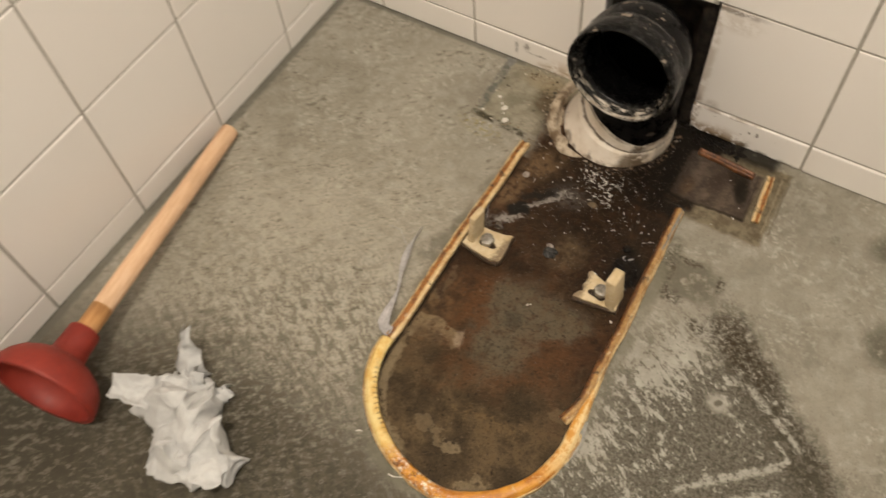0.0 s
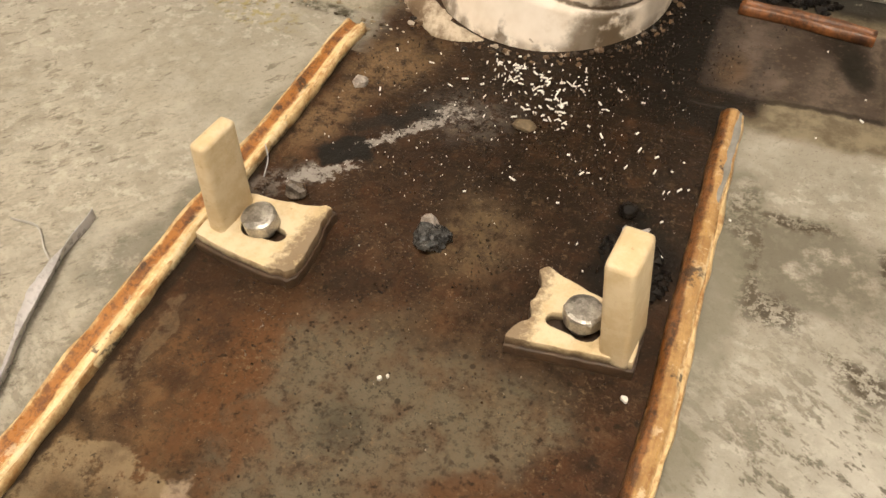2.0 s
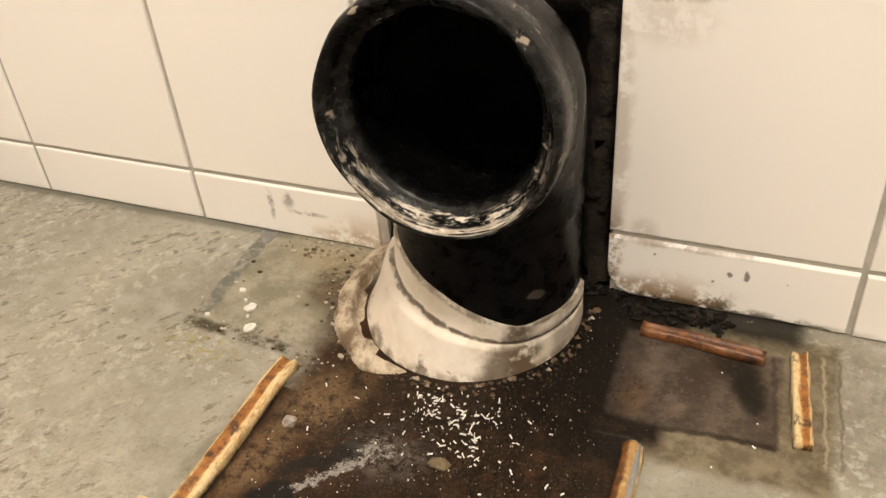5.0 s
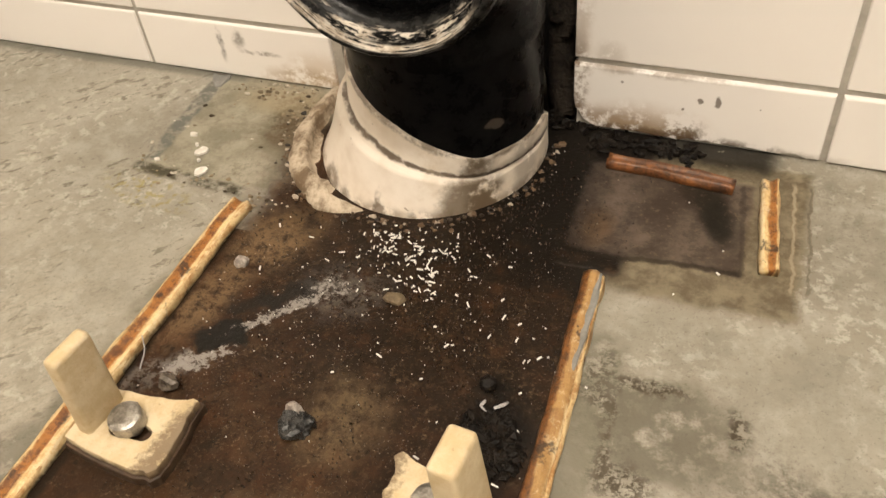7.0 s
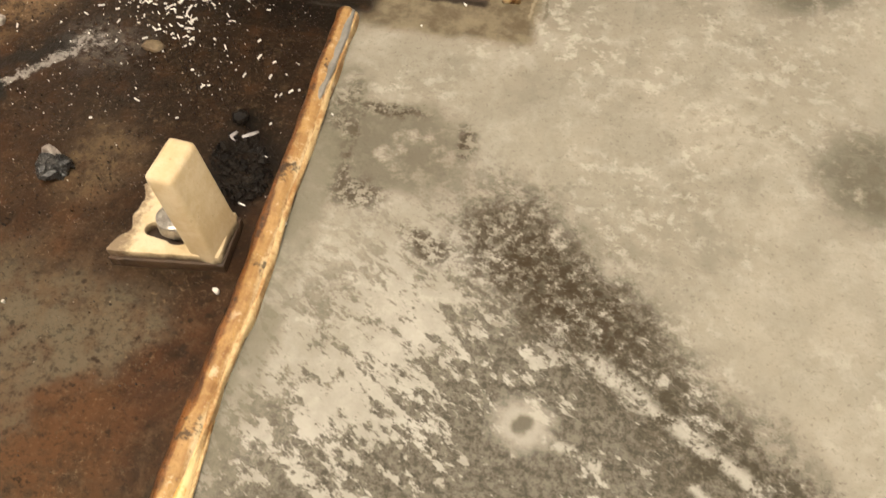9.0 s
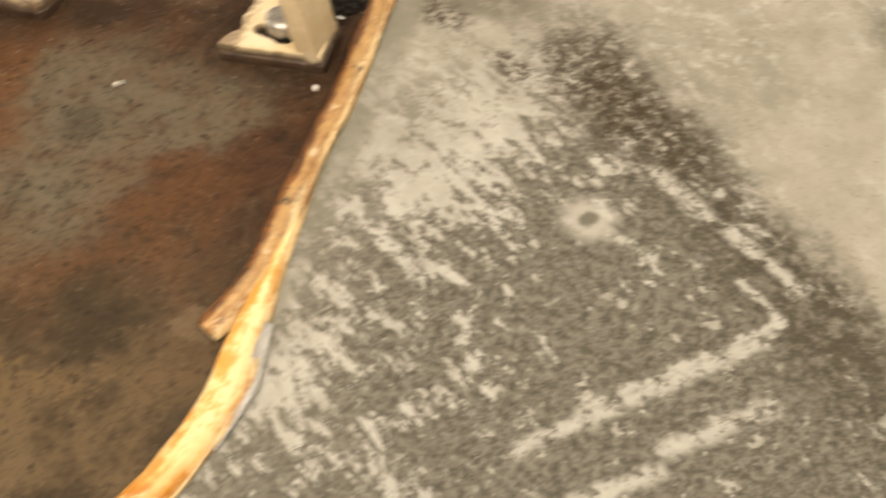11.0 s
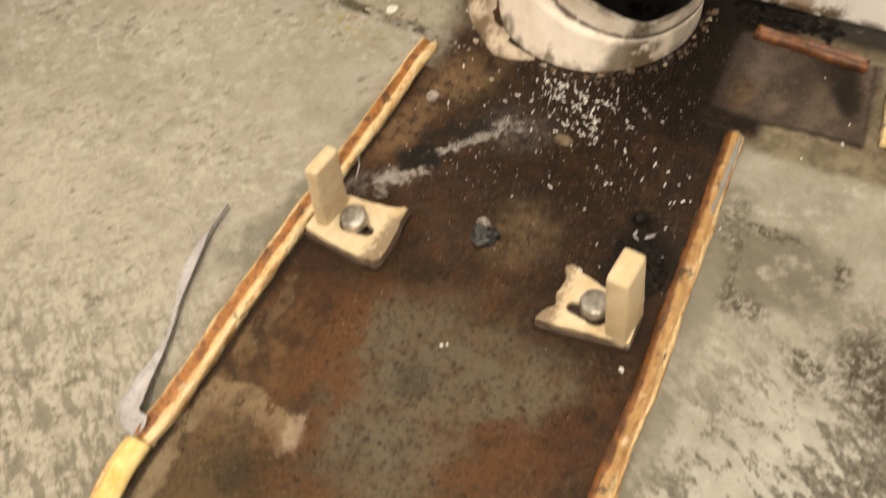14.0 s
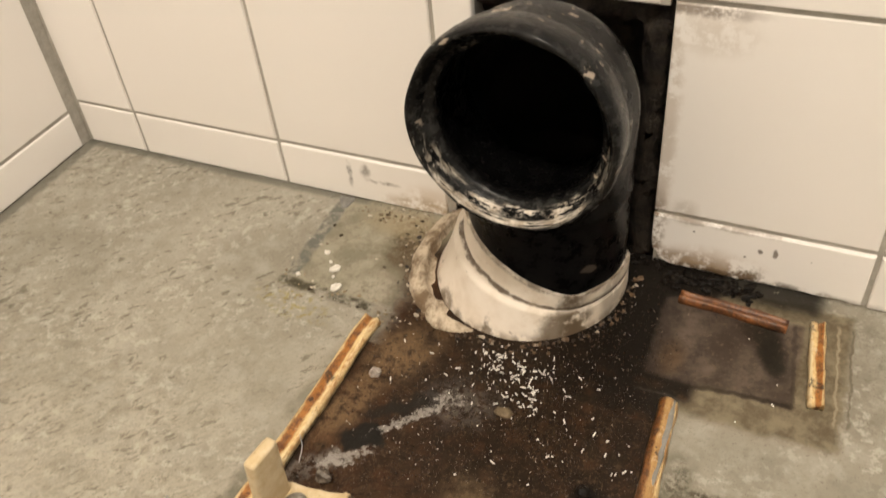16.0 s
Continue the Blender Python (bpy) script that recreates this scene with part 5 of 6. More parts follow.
def flake(x, y, size, turn, seed, name="plaster_flake", label="irregular white plaster flake on the concrete", group="plaster flakes"):
    bm = bmesh.new()
    n = 9
    top = [(size * (0.75 + 0.5 * noise.noise(Vector((math.cos(6.283 * i / n), math.sin(6.283 * i / n), seed)))) * math.cos(6.283 * i / n),
            size * 0.7 * (0.8 + 0.5 * noise.noise(Vector((math.cos(6.283 * i / n) + 4, math.sin(6.283 * i / n), seed)))) * math.sin(6.283 * i / n)) for i in range(n)]
    loft(bm, [[(a, b, 0.0) for a, b in top], [(a * 0.95, b * 0.95, 0.0014) for a, b in top]], cap0=True, cap1=True)
    ob = part(name, bm, PALE, smooth=False)
    ob.matrix_world = pose(x, y, 0.0008, 3, 2, turn)
    return tagged(ob, label, "flake", group)


for i, (x, y, s) in enumerate(((0.298, -0.069, 0.0035), (0.313, -0.083, 0.0058), (0.3235, -0.102, 0.0062), (0.316, -0.092, 0.002), (0.306, -0.078, 0.0022), (0.289, -0.098, 0.003),
                               (0.476, -0.3235, 0.0015), (0.4785, -0.3215, 0.0010), (0.5665, -0.2975, 0.0022))):
    flake(x, y, s, 40 * i, i * 2.3)

# white splinters scattered over the brown floor
bm = bmesh.new()
spread = [(0.458, -0.128, 0.007, 0.007, 38), (0.488, -0.132, 0.015, 0.010, 60), (0.492, -0.148, 0.008, 0.012, 22), (0.478, -0.145, 0.026, 0.018, 22), (0.545, -0.195, 0.022, 0.040, 26), (0.41, -0.14, 0.02, 0.02, 12), (0.60, -0.07, 0.03, 0.03, 5), (0.505, -0.165, 0.03, 0.02, 14)]
for cx, cy, sx, sy, n in spread:
    for i in range(n):
        x, y = random.gauss(cx, sx), random.gauss(cy, sy)
        if math.hypot(x - 0.45, y + 0.035) < 0.077 or y > -0.01:
            continue
        a, l, w = random.uniform(0, 3.14), random.choice((0.0003, 0.0004, 0.0006, 0.0008, 0.0011, 0.0015, 0.0018)), random.uniform(0.00018, 0.00042)
        ca, sa = math.cos(a), math.sin(a)
        q = [(x + ca * u * l - sa * v * w, y + sa * u * l + ca * v * w) for u, v in ((-1, -1), (1, -0.8), (1, 1), (-0.8, 1))]
        loft(bm, [[(u, v, 0.0006) for u, v in q], [(u, v, 0.0013) for u, v in q]], cap0=True, cap1=True)
for i in range(190):
    cx, cy, sx, sy = random.choice(((0.475, -0.140, 0.030, 0.020), (0.50, -0.175, 0.040, 0.035), (0.52, -0.115, 0.03, 0.03), (0.43, -0.19, 0.025, 0.03)))
    x, y, w = random.gauss(cx, sx), random.gauss(cy, sy), random.uniform(0.00012, 0.00030)
    if math.hypot(x - 0.45, y + 0.035) < 0.077 or not 0.37 < x < 0.572:
        continue
    loft(bm, [[(x - w, y - w, 0.0003), (x + w, y - w * 0.6, 0.0003), (x + w * 0.7, y + w, 0.0003)], [(x - w * 0.6, y - w * 0.4, 0.0010), (x + w * 0.5, y - w * 0.3, 0.0010), (x + w * 0.3, y + w * 0.5, 0.0010)]], cap0=True, cap1=True)
tagged(part("white_splinters", bm, WHITE, smooth=False), "scattered tiny white splinters on brown stained concrete", "debris", kind="stuff")

# dark grit caked over the seeped floor
def grit_material():
    k = Nodes("dark_grit")
    r = k.add("ShaderNodeNewGeometry").outputs["Random Per Island"]
    c = k.mix(k.ramp(r, 0.2, 0.75), (0.010, 0.0065, 0.0045), (0.060, 0.034, 0.018))
    c = k.mix(k.ramp(r, 0.93, 0.97), c, (0.26, 0.21, 0.155))
    return k.done(c, k.ramp(k.noise(300), 0.4, 0.6, 0.25, 0.7), 0.0, 0.4)


def grit():
    rng = random.Random(71)
    verts, faces = [], []
    for cx, cy, sx, sy, n in ((0.525, -0.150, 0.035, 0.045, 2600), (0.475, -0.215, 0.055, 0.050, 2600), (0.545, -0.085, 0.025, 0.035, 1100), (0.43, -0.135, 0.035, 0.02, 700), (0.47, -0.36, 0.06, 0.09, 900)):
        for i in range(n):
            x, y = rng.gauss(cx, sx), rng.gauss(cy, sy)
            if math.hypot(x - 0.45, y + 0.035) < 0.076 or not 0.372 < x < 0.5700 + (0.02 if y > -0.11 else 0) or y > -0.012:
                continue
            if noise.noise(Vector((x * 60, y * 60, 3))) < rng.uniform(-0.5, 0.25):
                continue
            r, a, h = rng.choice((0.00025, 0.0003, 0.0004, 0.0005, 0.0007)), rng.uniform(0, 6.28), rng.uniform(0.5, 1.2)
            at = len(verts)
            for q in range(4):
                e = r * rng.uniform(0.7, 1.2)
                verts.append((x + e * math.cos(a + q * 1.57), y + e * math.sin(a + q * 1.57), -0.0004))
            verts.append((x + r * rng.uniform(-0.4, 0.4), y + r * rng.uniform(-0.4, 0.4), 0.0006 + r * h))
            faces += [(at + q, at + (q + 1) % 4, at + 4) for q in range(4)] + [(at + 3, at + 2, at + 1, at)]
    me = bpy.data.meshes.new("dark_grit")
    me.from_pydata(verts, [], faces)
    me.materials.append(grit_material())
    tagged(new("dark_grit", me), "fine dark grit caked over brown stained concrete", "dirt", kind="stuff")


grit()

def foot_crumbs():
    """Broken crumbs of mortar and lime along the foot of the collar."""
    rng = random.Random(19)
    bm = bmesh.new()
    for i in range(230):
        a = radians(rng.uniform(176, 372))
        rad = 0.0745 + abs(rng.gauss(0, 0.0045)) + (0.012 if 176 < math.degrees(a) < 236 else 0.0)
        size = rng.choice((0.0005, 0.0006, 0.0008, 0.0011, 0.0016))
        x, y = 0.4495 + rad * math.cos(a), -0.0355 + rad * math.sin(a)
        lump(bm, (x, y, size * 0.4), (size * rng.uniform(0.8, 1.6), size, size * 0.9), i * 1.3, 1, 0.9)
    k = Nodes("mixed_crumbs")
    r = k.add("ShaderNodeNewGeometry").outputs["Random Per Island"]
    c = k.mix(k.ramp(r, 0.25, 0.60), (0.016, 0.011, 0.007), (0.12, 0.075, 0.04))
    c = k.mix(k.ramp(r, 0.86, 0.90), c, (0.40, 0.34, 0.27))
    tagged(part("mortar_crumbs", bm, k.done(c, 0.5, 0.0, 0.4), smooth=False), "loose tan and dark crumbs along the foot of the white collar", "debris", kind="stuff")


foot_crumbs()


def rubble():
    """Crumbled mortar along the wall foot beside the drain."""
    rng = random.Random(83)
    bm = bmesh.new()
    for cx, cy, sx, sy, n in ((0.335, -0.010, 0.018, 0.006, 90), (0.358, -0.028, 0.008, 0.014, 70), (0.372, -0.118, 0.010, 0.005, 30), (0.318, -0.106, 0.022, 0.005, 36), (0.300, -0.060, 0.025, 0.025, 26)):
        for i in range(n):
            x, y = rng.gauss(cx, sx), min(rng.gauss(cy, sy), -0.002)
            if math.hypot(x - 0.4505, y + 0.036) < 0.078 or x < 0.27:
                continue
            size = rng.choice((0.0004, 0.0005, 0.0007, 0.0010, 0.0015))
            lump(bm, (x, y, size * 0.35), (size * rng.uniform(0.8, 1.8), size, size * 0.7), x * 700 + i, 1, 0.9)
    k = Nodes("crumbled_mortar")
    r = k.add("ShaderNodeNewGeometry").outputs["Random Per Island"]
    c = k.mix(k.ramp(r, 0.15, 0.55), (0.050, 0.036, 0.022), (0.26, 0.205, 0.135))
    c = k.mix(k.ramp(r, 0.74, 0.86), c, (0.47, 0.42, 0.34))
    tagged(part("mortar_rubble", bm, k.done(c, 0.8, 0.0, 0.2), smooth=False), "crumbled tan mortar along the wall foot by the drain", "debris", kind="stuff")


rubble()

# peeled skin of grey sealant lying beside the bead
def ribbon(name, points, widths, material, label, thick=0.0007, curl=0.003):
    path = smooth_path(points, 0.002)
    bm = bmesh.new()
    rings = []
    for i, p in enumerate(path):
        a, b = path[max(i - 1, 0)], path[min(i + 1, len(path) - 1)]
        d = (b - a).normalized()
        side = Vector((d.y, -d.x, 0)).normalized()
        f = i / (len(path) - 1) * (len(widths) - 1)
        w = widths[int(f)] + (widths[min(int(f) + 1, len(widths) - 1)] - widths[int(f)]) * (f % 1)
        w1 = w * (1 + 0.22 * noise.noise(p * 90) + 0.16 * noise.noise(p * 420))
        ring = []
        for s, h in ((-1, 0.3), (-0.4, 0.0), (0.3, 0.15), (1, 1.0)):
            ring.append(p + side * s * w1 / 2 + Vector((0, 0, 0.0008 + curl * h + 0.001 * noise.noise(p * 90))))
        ring += [q + Vector((0, 0, -thick)) for q in ring[::-1]]
        rings.append(ring)
    loft(bm, rings, cap0=True, cap1=True)
    return tagged(part(name, bm, material), label, "sealant" if label else "")


SKIN = simple("milky_sealant_skin", (0.34, 0.325, 0.32), (0.48, 0.46, 0.46), 0.3, 40)
ribbon("sealant_peel", [(0.360, -0.432, 0.005), (0.350, -0.428, 0.005), (0.343, -0.412, 0.001), (0.338, -0.383, 0), (0.325, -0.350, 0), (0.318, -0.322, 0), (0.3165, -0.294, 0)],
       [0.012, 0.0130, 0.0100, 0.0045, 0.0042, 0.0085, 0.0085, 0.0028, 0.0010], SKIN, "curling peel of translucent milky sealant skin", 0.0007, 0.0065)
ribbon("sealant_thread", [(0.317, -0.325, 0), (0.306, -0.318, 0), (0.295, -0.309, 0), (0.279, -0.309, 0)], [0.0010, 0.0009, 0.0008, 0.0006], GREY_SEAL, "thin curled sealant thread on concrete", 0.0005, 0.0008)
ribbon("sealant_thread", [(0.444, -0.5655, 0), (0.450, -0.5650, 0), (0.457, -0.5620, 0), (0.462, -0.560, 0)], [0.0012, 0.0011, 0.0009, 0.0005], PALE, "thin pale sealant thread in front of the bead", 0.0005, 0.0008)
ribbon("sealant_thread", [(0.389, -0.544, 0), (0.392, -0.5415, 0), (0.3955, -0.541, 0)], [0.0012, 0.0014, 0.0008], PALE, "short pale sealant splinter on concrete", 0.0005, 0.0008)
skin = ribbon("torn_skin", [(0.5955, -0.415, 0.002), (0.5975, -0.440, 0.001), (0.5955, -0.468, 0.001)], [0.003, 0.008, 0.003], GREY_SEAL, "", 0.0008, 0.002)
tagged(skin, "torn grey sealant skin").parent = front_bead
skin = ribbon("torn_skin", [(0.5752, -0.1245, 0.0052), (0.5765, -0.140, 0.0056), (0.5775, -0.165, 0.0058), (0.5782, -0.188, 0.0055)], [0.005, 0.0055, 0.004, 0.0015], DULL_SEAL, "", 0.0030, 0.0003)
tagged(skin, "grey sealant skin").parent = side_bead

for points, widths, label in (([(0.5445, -0.2125, 0.001), (0.5440, -0.2180, 0.004), (0.5475, -0.2215, 0.006)], [0.0008, 0.0016, 0.0008], "small curled pale sealant scrap on black dirt"),
                              ([(0.5545, -0.2105, 0.001), (0.5535, -0.2150, 0.004), (0.5505, -0.2190, 0.006)], [0.0006, 0.0014, 0.0007], "tiny curled pale sealant scrap on black dirt"),
                              ([(0.3770, -0.2440, 0.001), (0.3745, -0.2350, 0.004), (0.3700, -0.2290, 0.007)], [0.0006, 0.0008, 0.0005], "thin pale sealant hair beside the bracket")):
    ribbon("sealant_scrap", points, widths, SKIN, label, 0.0005, 0.0010)
ribbon("sealant_smear", [(0.2800, -0.0020, 0.0), (0.2815, -0.0080, 0.0), (0.2830, -0.0150, 0.0)], [0.013, 0.012, 0.005], DULL_SEAL, "grey sealant smear at the foot of the tiles", 0.0020, 0.0018)

# ---------------------------------------------------------------- plunger
def wood_material(name, a, b):
    k = Nodes(name)
    q = k.place((0, 0, 0), 0, (1, 1, 9), k.add("ShaderNodeTexCoord").outputs["Object"])
    n = k.noise(260, 5, 0.65, q)
    c = k.mix(k.ramp(n, 0.35, 0.66), a, b)
    c = k.mix(k.ramp(k.noise(18, 3, 0.6), 0.55, 0.75, 0, 0.35), c, (0.50, 0.30, 0.17))
    k.bump(n, 0.2, 0.0006)
    return k.done(c, 0.5)


WOOD = wood_material("pale_beech", (0.70, 0.44, 0.26), (0.80, 0.55, 0.35))
VARNISH = wood_material("varnished_beech", (0.52, 0.25, 0.09), (0.62, 0.33, 0.13))
RED = simple("red_rubber", (0.21, 0.018, 0.010), (0.29, 0.031, 0.017), 0.55, 25, relief=0.2, object_space=True)


def lathe(profile, n=48):
    bm = bmesh.new()
    loft(bm, [[(r * math.cos(2 * math.pi * i / n), r * math.sin(2 * math.pi * i / n), z) for i in range(n)] for z, r in profile])
    return bm


tip, cup = Vector((0.0215, -0.292, 0.0125)), Vector((0.099, -0.687, 0.058))
axis = (tip - cup).normalized()
length = (tip - cup).length
plunger = thing("plunger", "red rubber plunger with pale wooden handle lying by the tiles", "plunger", at=Matrix.Translation(cup) @ axis.to_track_quat("Z", "Y").to_matrix().to_4x4())
part("cup", lathe([(0.0, 0.0545), (-0.0005, 0.0590), (0.001, 0.0602), (0.004, 0.0598), (0.012, 0.0580), (0.022, 0.0535), (0.032, 0.0450), (0.039, 0.0340), (0.043, 0.0230), (0.046, 0.0200), (0.060, 0.0185), (0.078, 0.0178), (0.080, 0.0168), (0.080, 0.0118),
                   (0.046, 0.0115), (0.038, 0.0180), (0.030, 0.0390), (0.018, 0.0510), (0.006, 0.0550), (0.0, 0.0545)]), RED, plunger, "red rubber suction cup")
part("varnished_end", lathe([(0.044, 0.0), (0.044, 0.0121), (0.112, 0.0121), (0.112, 0.0)]), VARNISH, plunger, "varnished orange band of the handle")
part("handle", lathe([(0.110, 0.0), (0.110, 0.0119), (0.20, 0.0118), (length - 0.004, 0.0116), (length - 0.001, 0.0108), (length, 0.0085), (length, 0.0)]), WOOD, plunger, "pale turned wooden handle")

# ---------------------------------------------------------------- crumpled paper
PAPER = simple("soft_white_paper", (0.54, 0.54, 0.535), (0.63, 0.63, 0.62), 0.9, 60, relief=0.3, object_space=True)


OUT = [(0, 0.092), (5, 0.070), (11, 0.047), (30, 0.039), (58, 0.045), (75, 0.040), (91, 0.045), (110, 0.045), (140, 0.046), (160, 0.054), (172, 0.058), (190, 0.056), (207, 0.054),
       (217, 0.040), (235, 0.038), (255, 0.041), (270, 0.055), (283, 0.067), (305, 0.077), (325, 0.088), (345, 0.100), (360, 0.092)]


def reach(a):
    """How far the paper reaches from its middle, by direction in degrees."""
    a %= 360
    for (a0, r0), (a1, r1) in zip(OUT, OUT[1:]):
        if a0 <= a <= a1:
            return r0 + (r1 - r0) * (a - a0) / (a1 - a0)
    return 0.07


def ridge(p, s, x, y, z):
    return 1 - 2.4 * abs(noise.noise(p * s + Vector((x, y, z))))


def crumple(p, amount):
    """Sharp folds at three sizes, sideways as well as up."""
    d = Vector((ridge(p, 20, 3, 1, 0), ridge(p, 20, 8, 5, 2), 1.25 * ridge(p, 19, 1, 9, 4))) * 0.0125
    d += Vector((ridge(p, 46, 2, 7, 1), ridge(p, 46, 6, 2, 8), ridge(p, 46, 5, 3, 3))) * 0.0034
    d += Vector((ridge(p, 105, 1, 2, 5), ridge(p, 105, 4, 8, 6), ridge(p, 105, 7, 7, 2))) * 0.0012
    return d * amount


bm = bmesh.new()
centre = Vector((0.215, -0.632, 0))
rings_top = []
for j in range(1, 64):
    t = j / 63
    ring = []
    for i in range(210):
        a = 360 * i / 210
        r = reach(a) * t * (1 + 0.10 * t * noise.noise(Vector((math.cos(radians(a)) * 7, math.sin(radians(a)) * 7, 2))))
        p = Vector((r * math.cos(radians(a)), r * math.sin(radians(a)), 0))
        h = 0.006 + 0.034 * (1 - t ** 2.5) + 0.012 * math.exp(-((p.x - 0.05) ** 2 + (p.y + 0.01) ** 2) / 0.0010)
        q = p + Vector((0, 0, h)) + crumple(p, 0.55 + 0.75 * min(1, 2.4 * (1 - t) + 0.15))
        q.z = max(q.z, 0.0025)
        ring.append(centre + q)
    rings_top.append(ring)
skirt = [Vector((q.x, q.y, 0.0010)) + (centre - q).normalized() * 0.006 for q in rings_top[-1]]
loft(bm, rings_top + [[Vector((q.x, q.y, 0.0010)) for q in skirt]], cap0=True, cap1=True)


paper = tagged(part("crumpled_paper", bm, PAPER), "crumpled white paper towel on the darkened concrete", "paper")


def flap(base, lift, across, tall, wide, point, seed):
    """A torn corner of the paper standing up from the heap."""
    bm = bmesh.new()
    rows = []
    for j in range(22):
        v = j / 21
        row = []
        for i in range(16):
            u = i / 15 * 2 - 1
            w = wide * (1 - v * point) * (1 + 0.18 * noise.noise(Vector((v * 5, u, seed))))
            p = Vector(base) + Vector(across) * u * w + Vector(lift) * v * tall
            n = Vector(lift).cross(Vector(across)).normalized()
            p += n * (0.010 * u * u + 0.007 * ridge(Vector((u * 0.03, v * 0.06, seed)), 30, 1, 1, 1) + 0.003 * ridge(Vector((u * 0.03, v * 0.06, seed)), 80, 1, 5, 1))
            p.z = max(p.z, 0.003)
            row.append(p)
        rows.append(row)
    loft(bm, [r + [q + Vector((0.0006, -0.0006, -0.0008)) for q in r[::-1]] for r in rows], cap0=True, cap1=True)
    part("torn_corner", bm, PAPER, paper)


flap((0.200, -0.594, 0.016), (-0.06, 0.40, 0.90), (0.85, 0.25, -0.05), 0.070, 0.024, 0.85, 1.0)
flap((0.188, -0.626, 0.028), (-0.86, -0.35, 0.20), (0.35, -0.90, -0.1), 0.046, 0.019, 0.35, 2.0)
flap((0.232, -0.600, 0.022), (0.55, 0.62, 0.45), (0.70, -0.65, 0.1), 0.030, 0.013, 0.5, 3.0)
flap((0.270, -0.655, 0.024), (0.90, -0.05, 0.15), (0.05, 0.95, 0.15), 0.046, 0.026, 0.35, 4.0)
flap((0.212, -0.605, 0.030), (0.05, 0.75, 0.55), (0.90, -0.10, 0.1), 0.026, 0.013, 0.4, 5.0)

# ---------------------------------------------------------------- ceiling lamp
GLOW = Nodes("lamp_diffuser")
GLOW.bsdf.inputs["Emission Color"].default_value = (1.0, 0.882, 0.740, 1)
GLOW.bsdf.inputs["Emission Strength"].default_value = 6.0
GLOW.done((0.8, 0.8, 0.8), 0.5)
lamp = thing("ceiling_light", "round white ceiling light", "lamp", at=Matrix.Translation((LAMP[0], LAMP[1], ROOM_Z)))
part("base", lathe([(0.0, 0.0), (0.0, 0.15), (-0.03, 0.15), (-0.03, 0.0)]), PLASTER, lamp)
part("diffuser", lathe([(-0.031, 0.0), (-0.031, 0.145), (-0.055, 0.142), (-0.065, 0.12), (-0.068, 0.0)]), GLOW.mat, lamp, "glowing white diffuser")

# ---------------------------------------------------------------- wall tiles
TILE_MESHES = {}


def tile_mesh(w, h):
    """A glazed tile lying in x and z, its face towards -y at y = 0, with eased edges."""
    key = (round(w, 4), round(h, 4))
    if key not in TILE_MESHES:
        bm = bmesh.new()
        def ring(inset, y):
            return [(inset, y, inset), (w - inset, y, inset), (w - inset, y, h - inset), (inset, y, h - inset)]
        loft(bm, [ring(0, 0.006), ring(0, 0.0016), ring(0.0004, 0.0004), ring(0.0012, 0.0)], cap1=True)
        me = bpy.data.meshes.new("tile")
        bmesh.ops.recalc_face_normals(bm, faces=bm.faces[:])
        bm.to_mesh(me)
        bm.free()
        me.materials.append(TILE)
        TILE_MESHES[key] = me
    return TILE_MESHES[key]


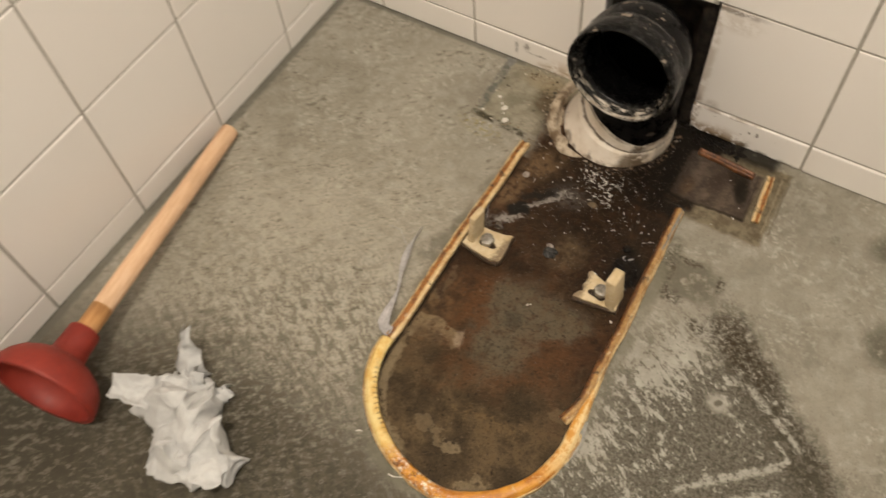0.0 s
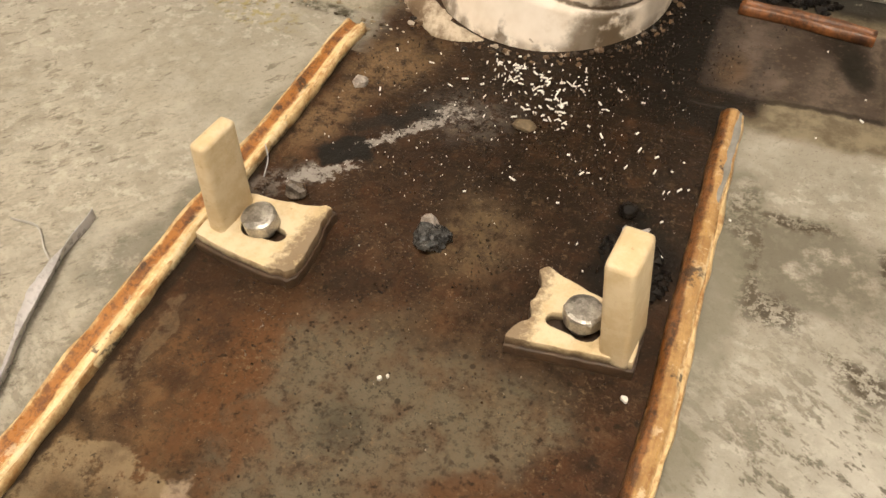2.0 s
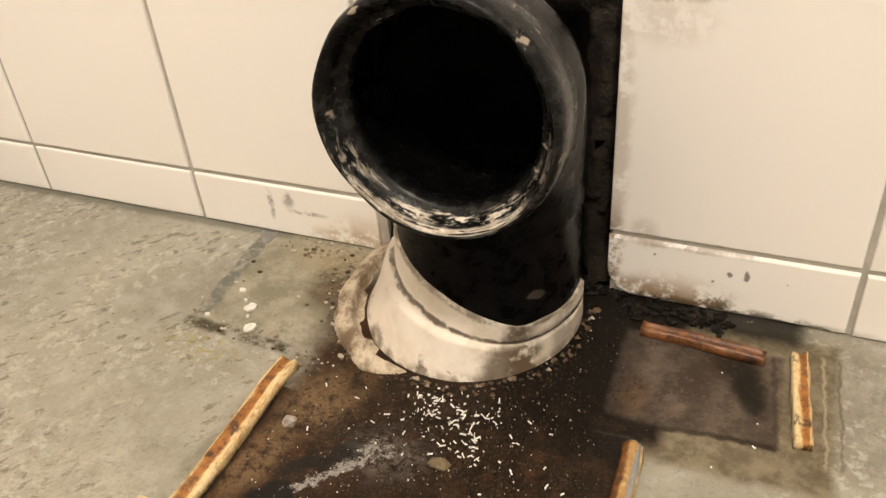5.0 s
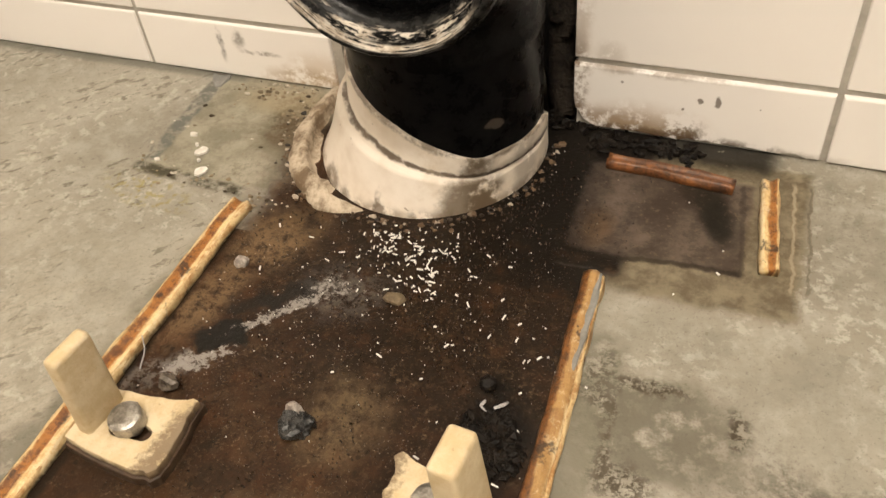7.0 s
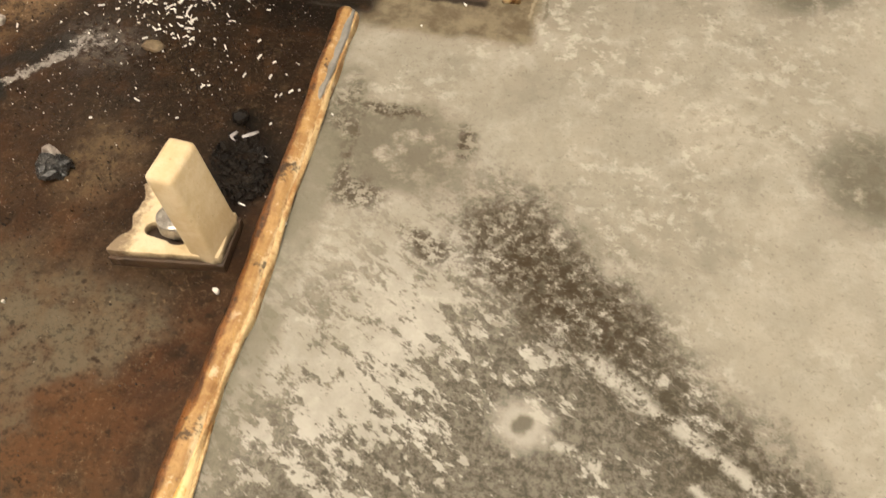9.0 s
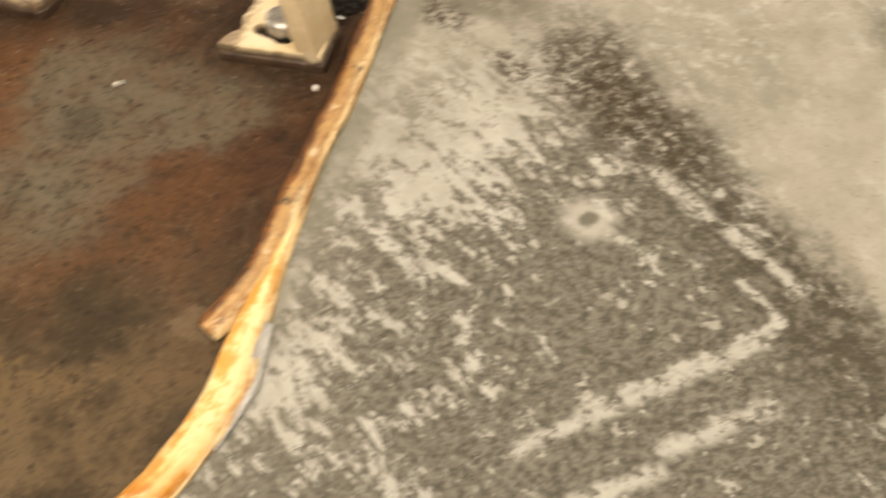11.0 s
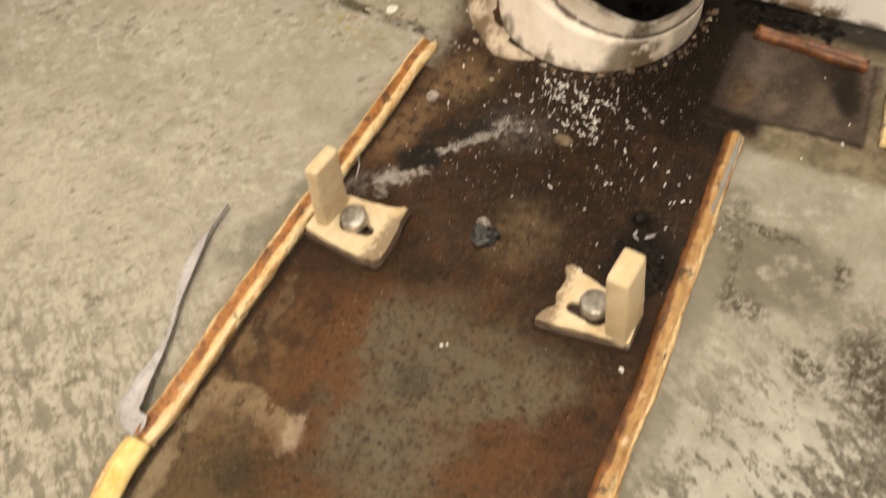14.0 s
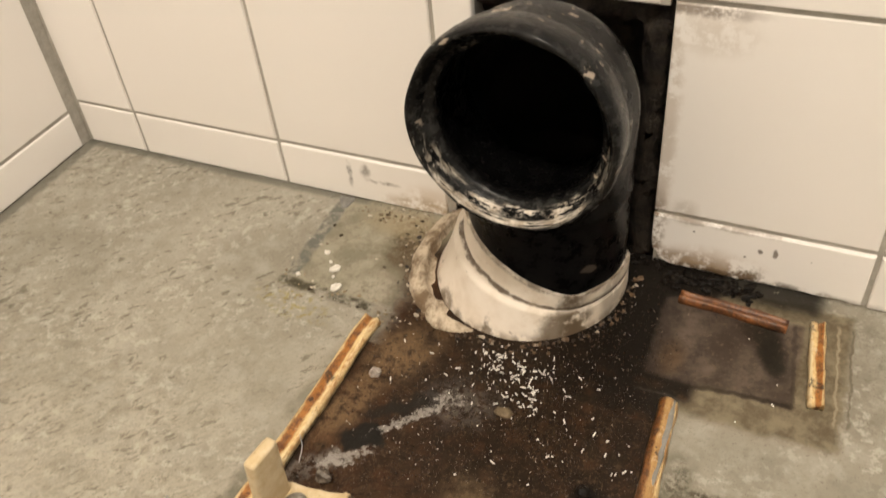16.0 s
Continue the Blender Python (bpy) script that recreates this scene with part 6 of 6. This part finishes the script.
def chipped_tile(w, h):
    """A tile with a broken lower corner and a nibbled lower edge."""
    low = [(0.0, 0.020), (0.0012, 0.0135), (0.0042, 0.0095), (0.0060, 0.0055), (0.0105, 0.0032)]
    for i in range(22):
        x = 0.014 + (w - 0.0145) * i / 21
        low.append((x, max(0.0, 0.0014 + 0.0032 * noise.noise(Vector((x * 90, 2.0, 1.0))))))
    outline = low + [(w, 0.0012), (w, h), (0.0, h)]
    bm = bmesh.new()
    mid = (w / 2, h / 2)
    def ring(inset, y):
        return [(x + inset * (1 if x < mid[0] else -1), y, z + inset * (1 if z < mid[1] else -1)) for x, z in outline]
    loft(bm, [ring(0, 0.006), ring(0, 0.0016), ring(0.0004, 0.0004), ring(0.0012, 0.0)], cap1=True)
    bmesh.ops.recalc_face_normals(bm, faces=bm.faces[:])
    me = bpy.data.meshes.new("tile")
    bm.to_mesh(me)
    bm.free()
    me.materials.append(TILE)
    return me


PITCH, JOINT, FIRST = 0.152, 0.0034, 0.0370
COLS = [0.0015] + [0.068 + PITCH * i for i in range(7)] + [ROOM_X]
ROWS_Z = [0.0] + [FIRST + PITCH * i for i in range(15)]
RISE = (0.0, 0.0038, 0.0065)
BACK_Z = [0.0] + [0.0435 + 0.155 * i for i in range(15)]


def tile_at(wall, x0, x1, z0, z1, at, proud=0.0, chipped=False):
    ob = new("tile", chipped_tile(x1 - x0, z1 - z0) if chipped else tile_mesh(x1 - x0, z1 - z0))
    ob.parent = wall
    wob = random.uniform(-0.25, 0.25), random.uniform(-0.25, 0.25)
    ob.matrix_world = at @ pose(x0, -proud + random.uniform(-0.0004, 0.0004), z0, wob[0], 0, wob[1])


for r in range(len(BACK_Z) - 1):
    z0, z1 = BACK_Z[r] + (JOINT / 2 if r else 0.001), BACK_Z[r + 1] - JOINT / 2
    for i in range(len(COLS) - 1):
        x0, x1 = COLS[i] + JOINT / 2, COLS[i + 1] - JOINT / 2
        # the courses past the opening sit a little higher
        low, high = (z0 + RISE[min(r, 2)], z1 + RISE[min(r + 1, 2)]) if i >= 4 else (z0, z1)
        if r < 2 and i == 3:
            if r == 0:
                continue
            x1 = 0.402
        if r < 2 and i == 4:
            x0 = HX1 + 0.003
        tile_at(wall_back, x0, x1, low, high, Matrix.Identity(4), 0.001 if r == 0 and i >= 4 else 0.0, r == 0 and i == 4)
LEFT = [0.0085] + [0.131 + 0.1545 * i for i in range(9)]
turn_left = pose(0, 0, 0, 0, 0, 90)
for r in range(len(ROWS_Z) - 1):
    z0, z1 = ROWS_Z[r] + (JOINT / 2 if r else 0.001), ROWS_Z[r + 1] - JOINT / 2
    for i in range(len(LEFT) - 1):
        y0, y1 = LEFT[i] + JOINT / 2, LEFT[i + 1] - JOINT / 2
        tile_at(wall_left, -y1, -y0, z0, z1, turn_left)
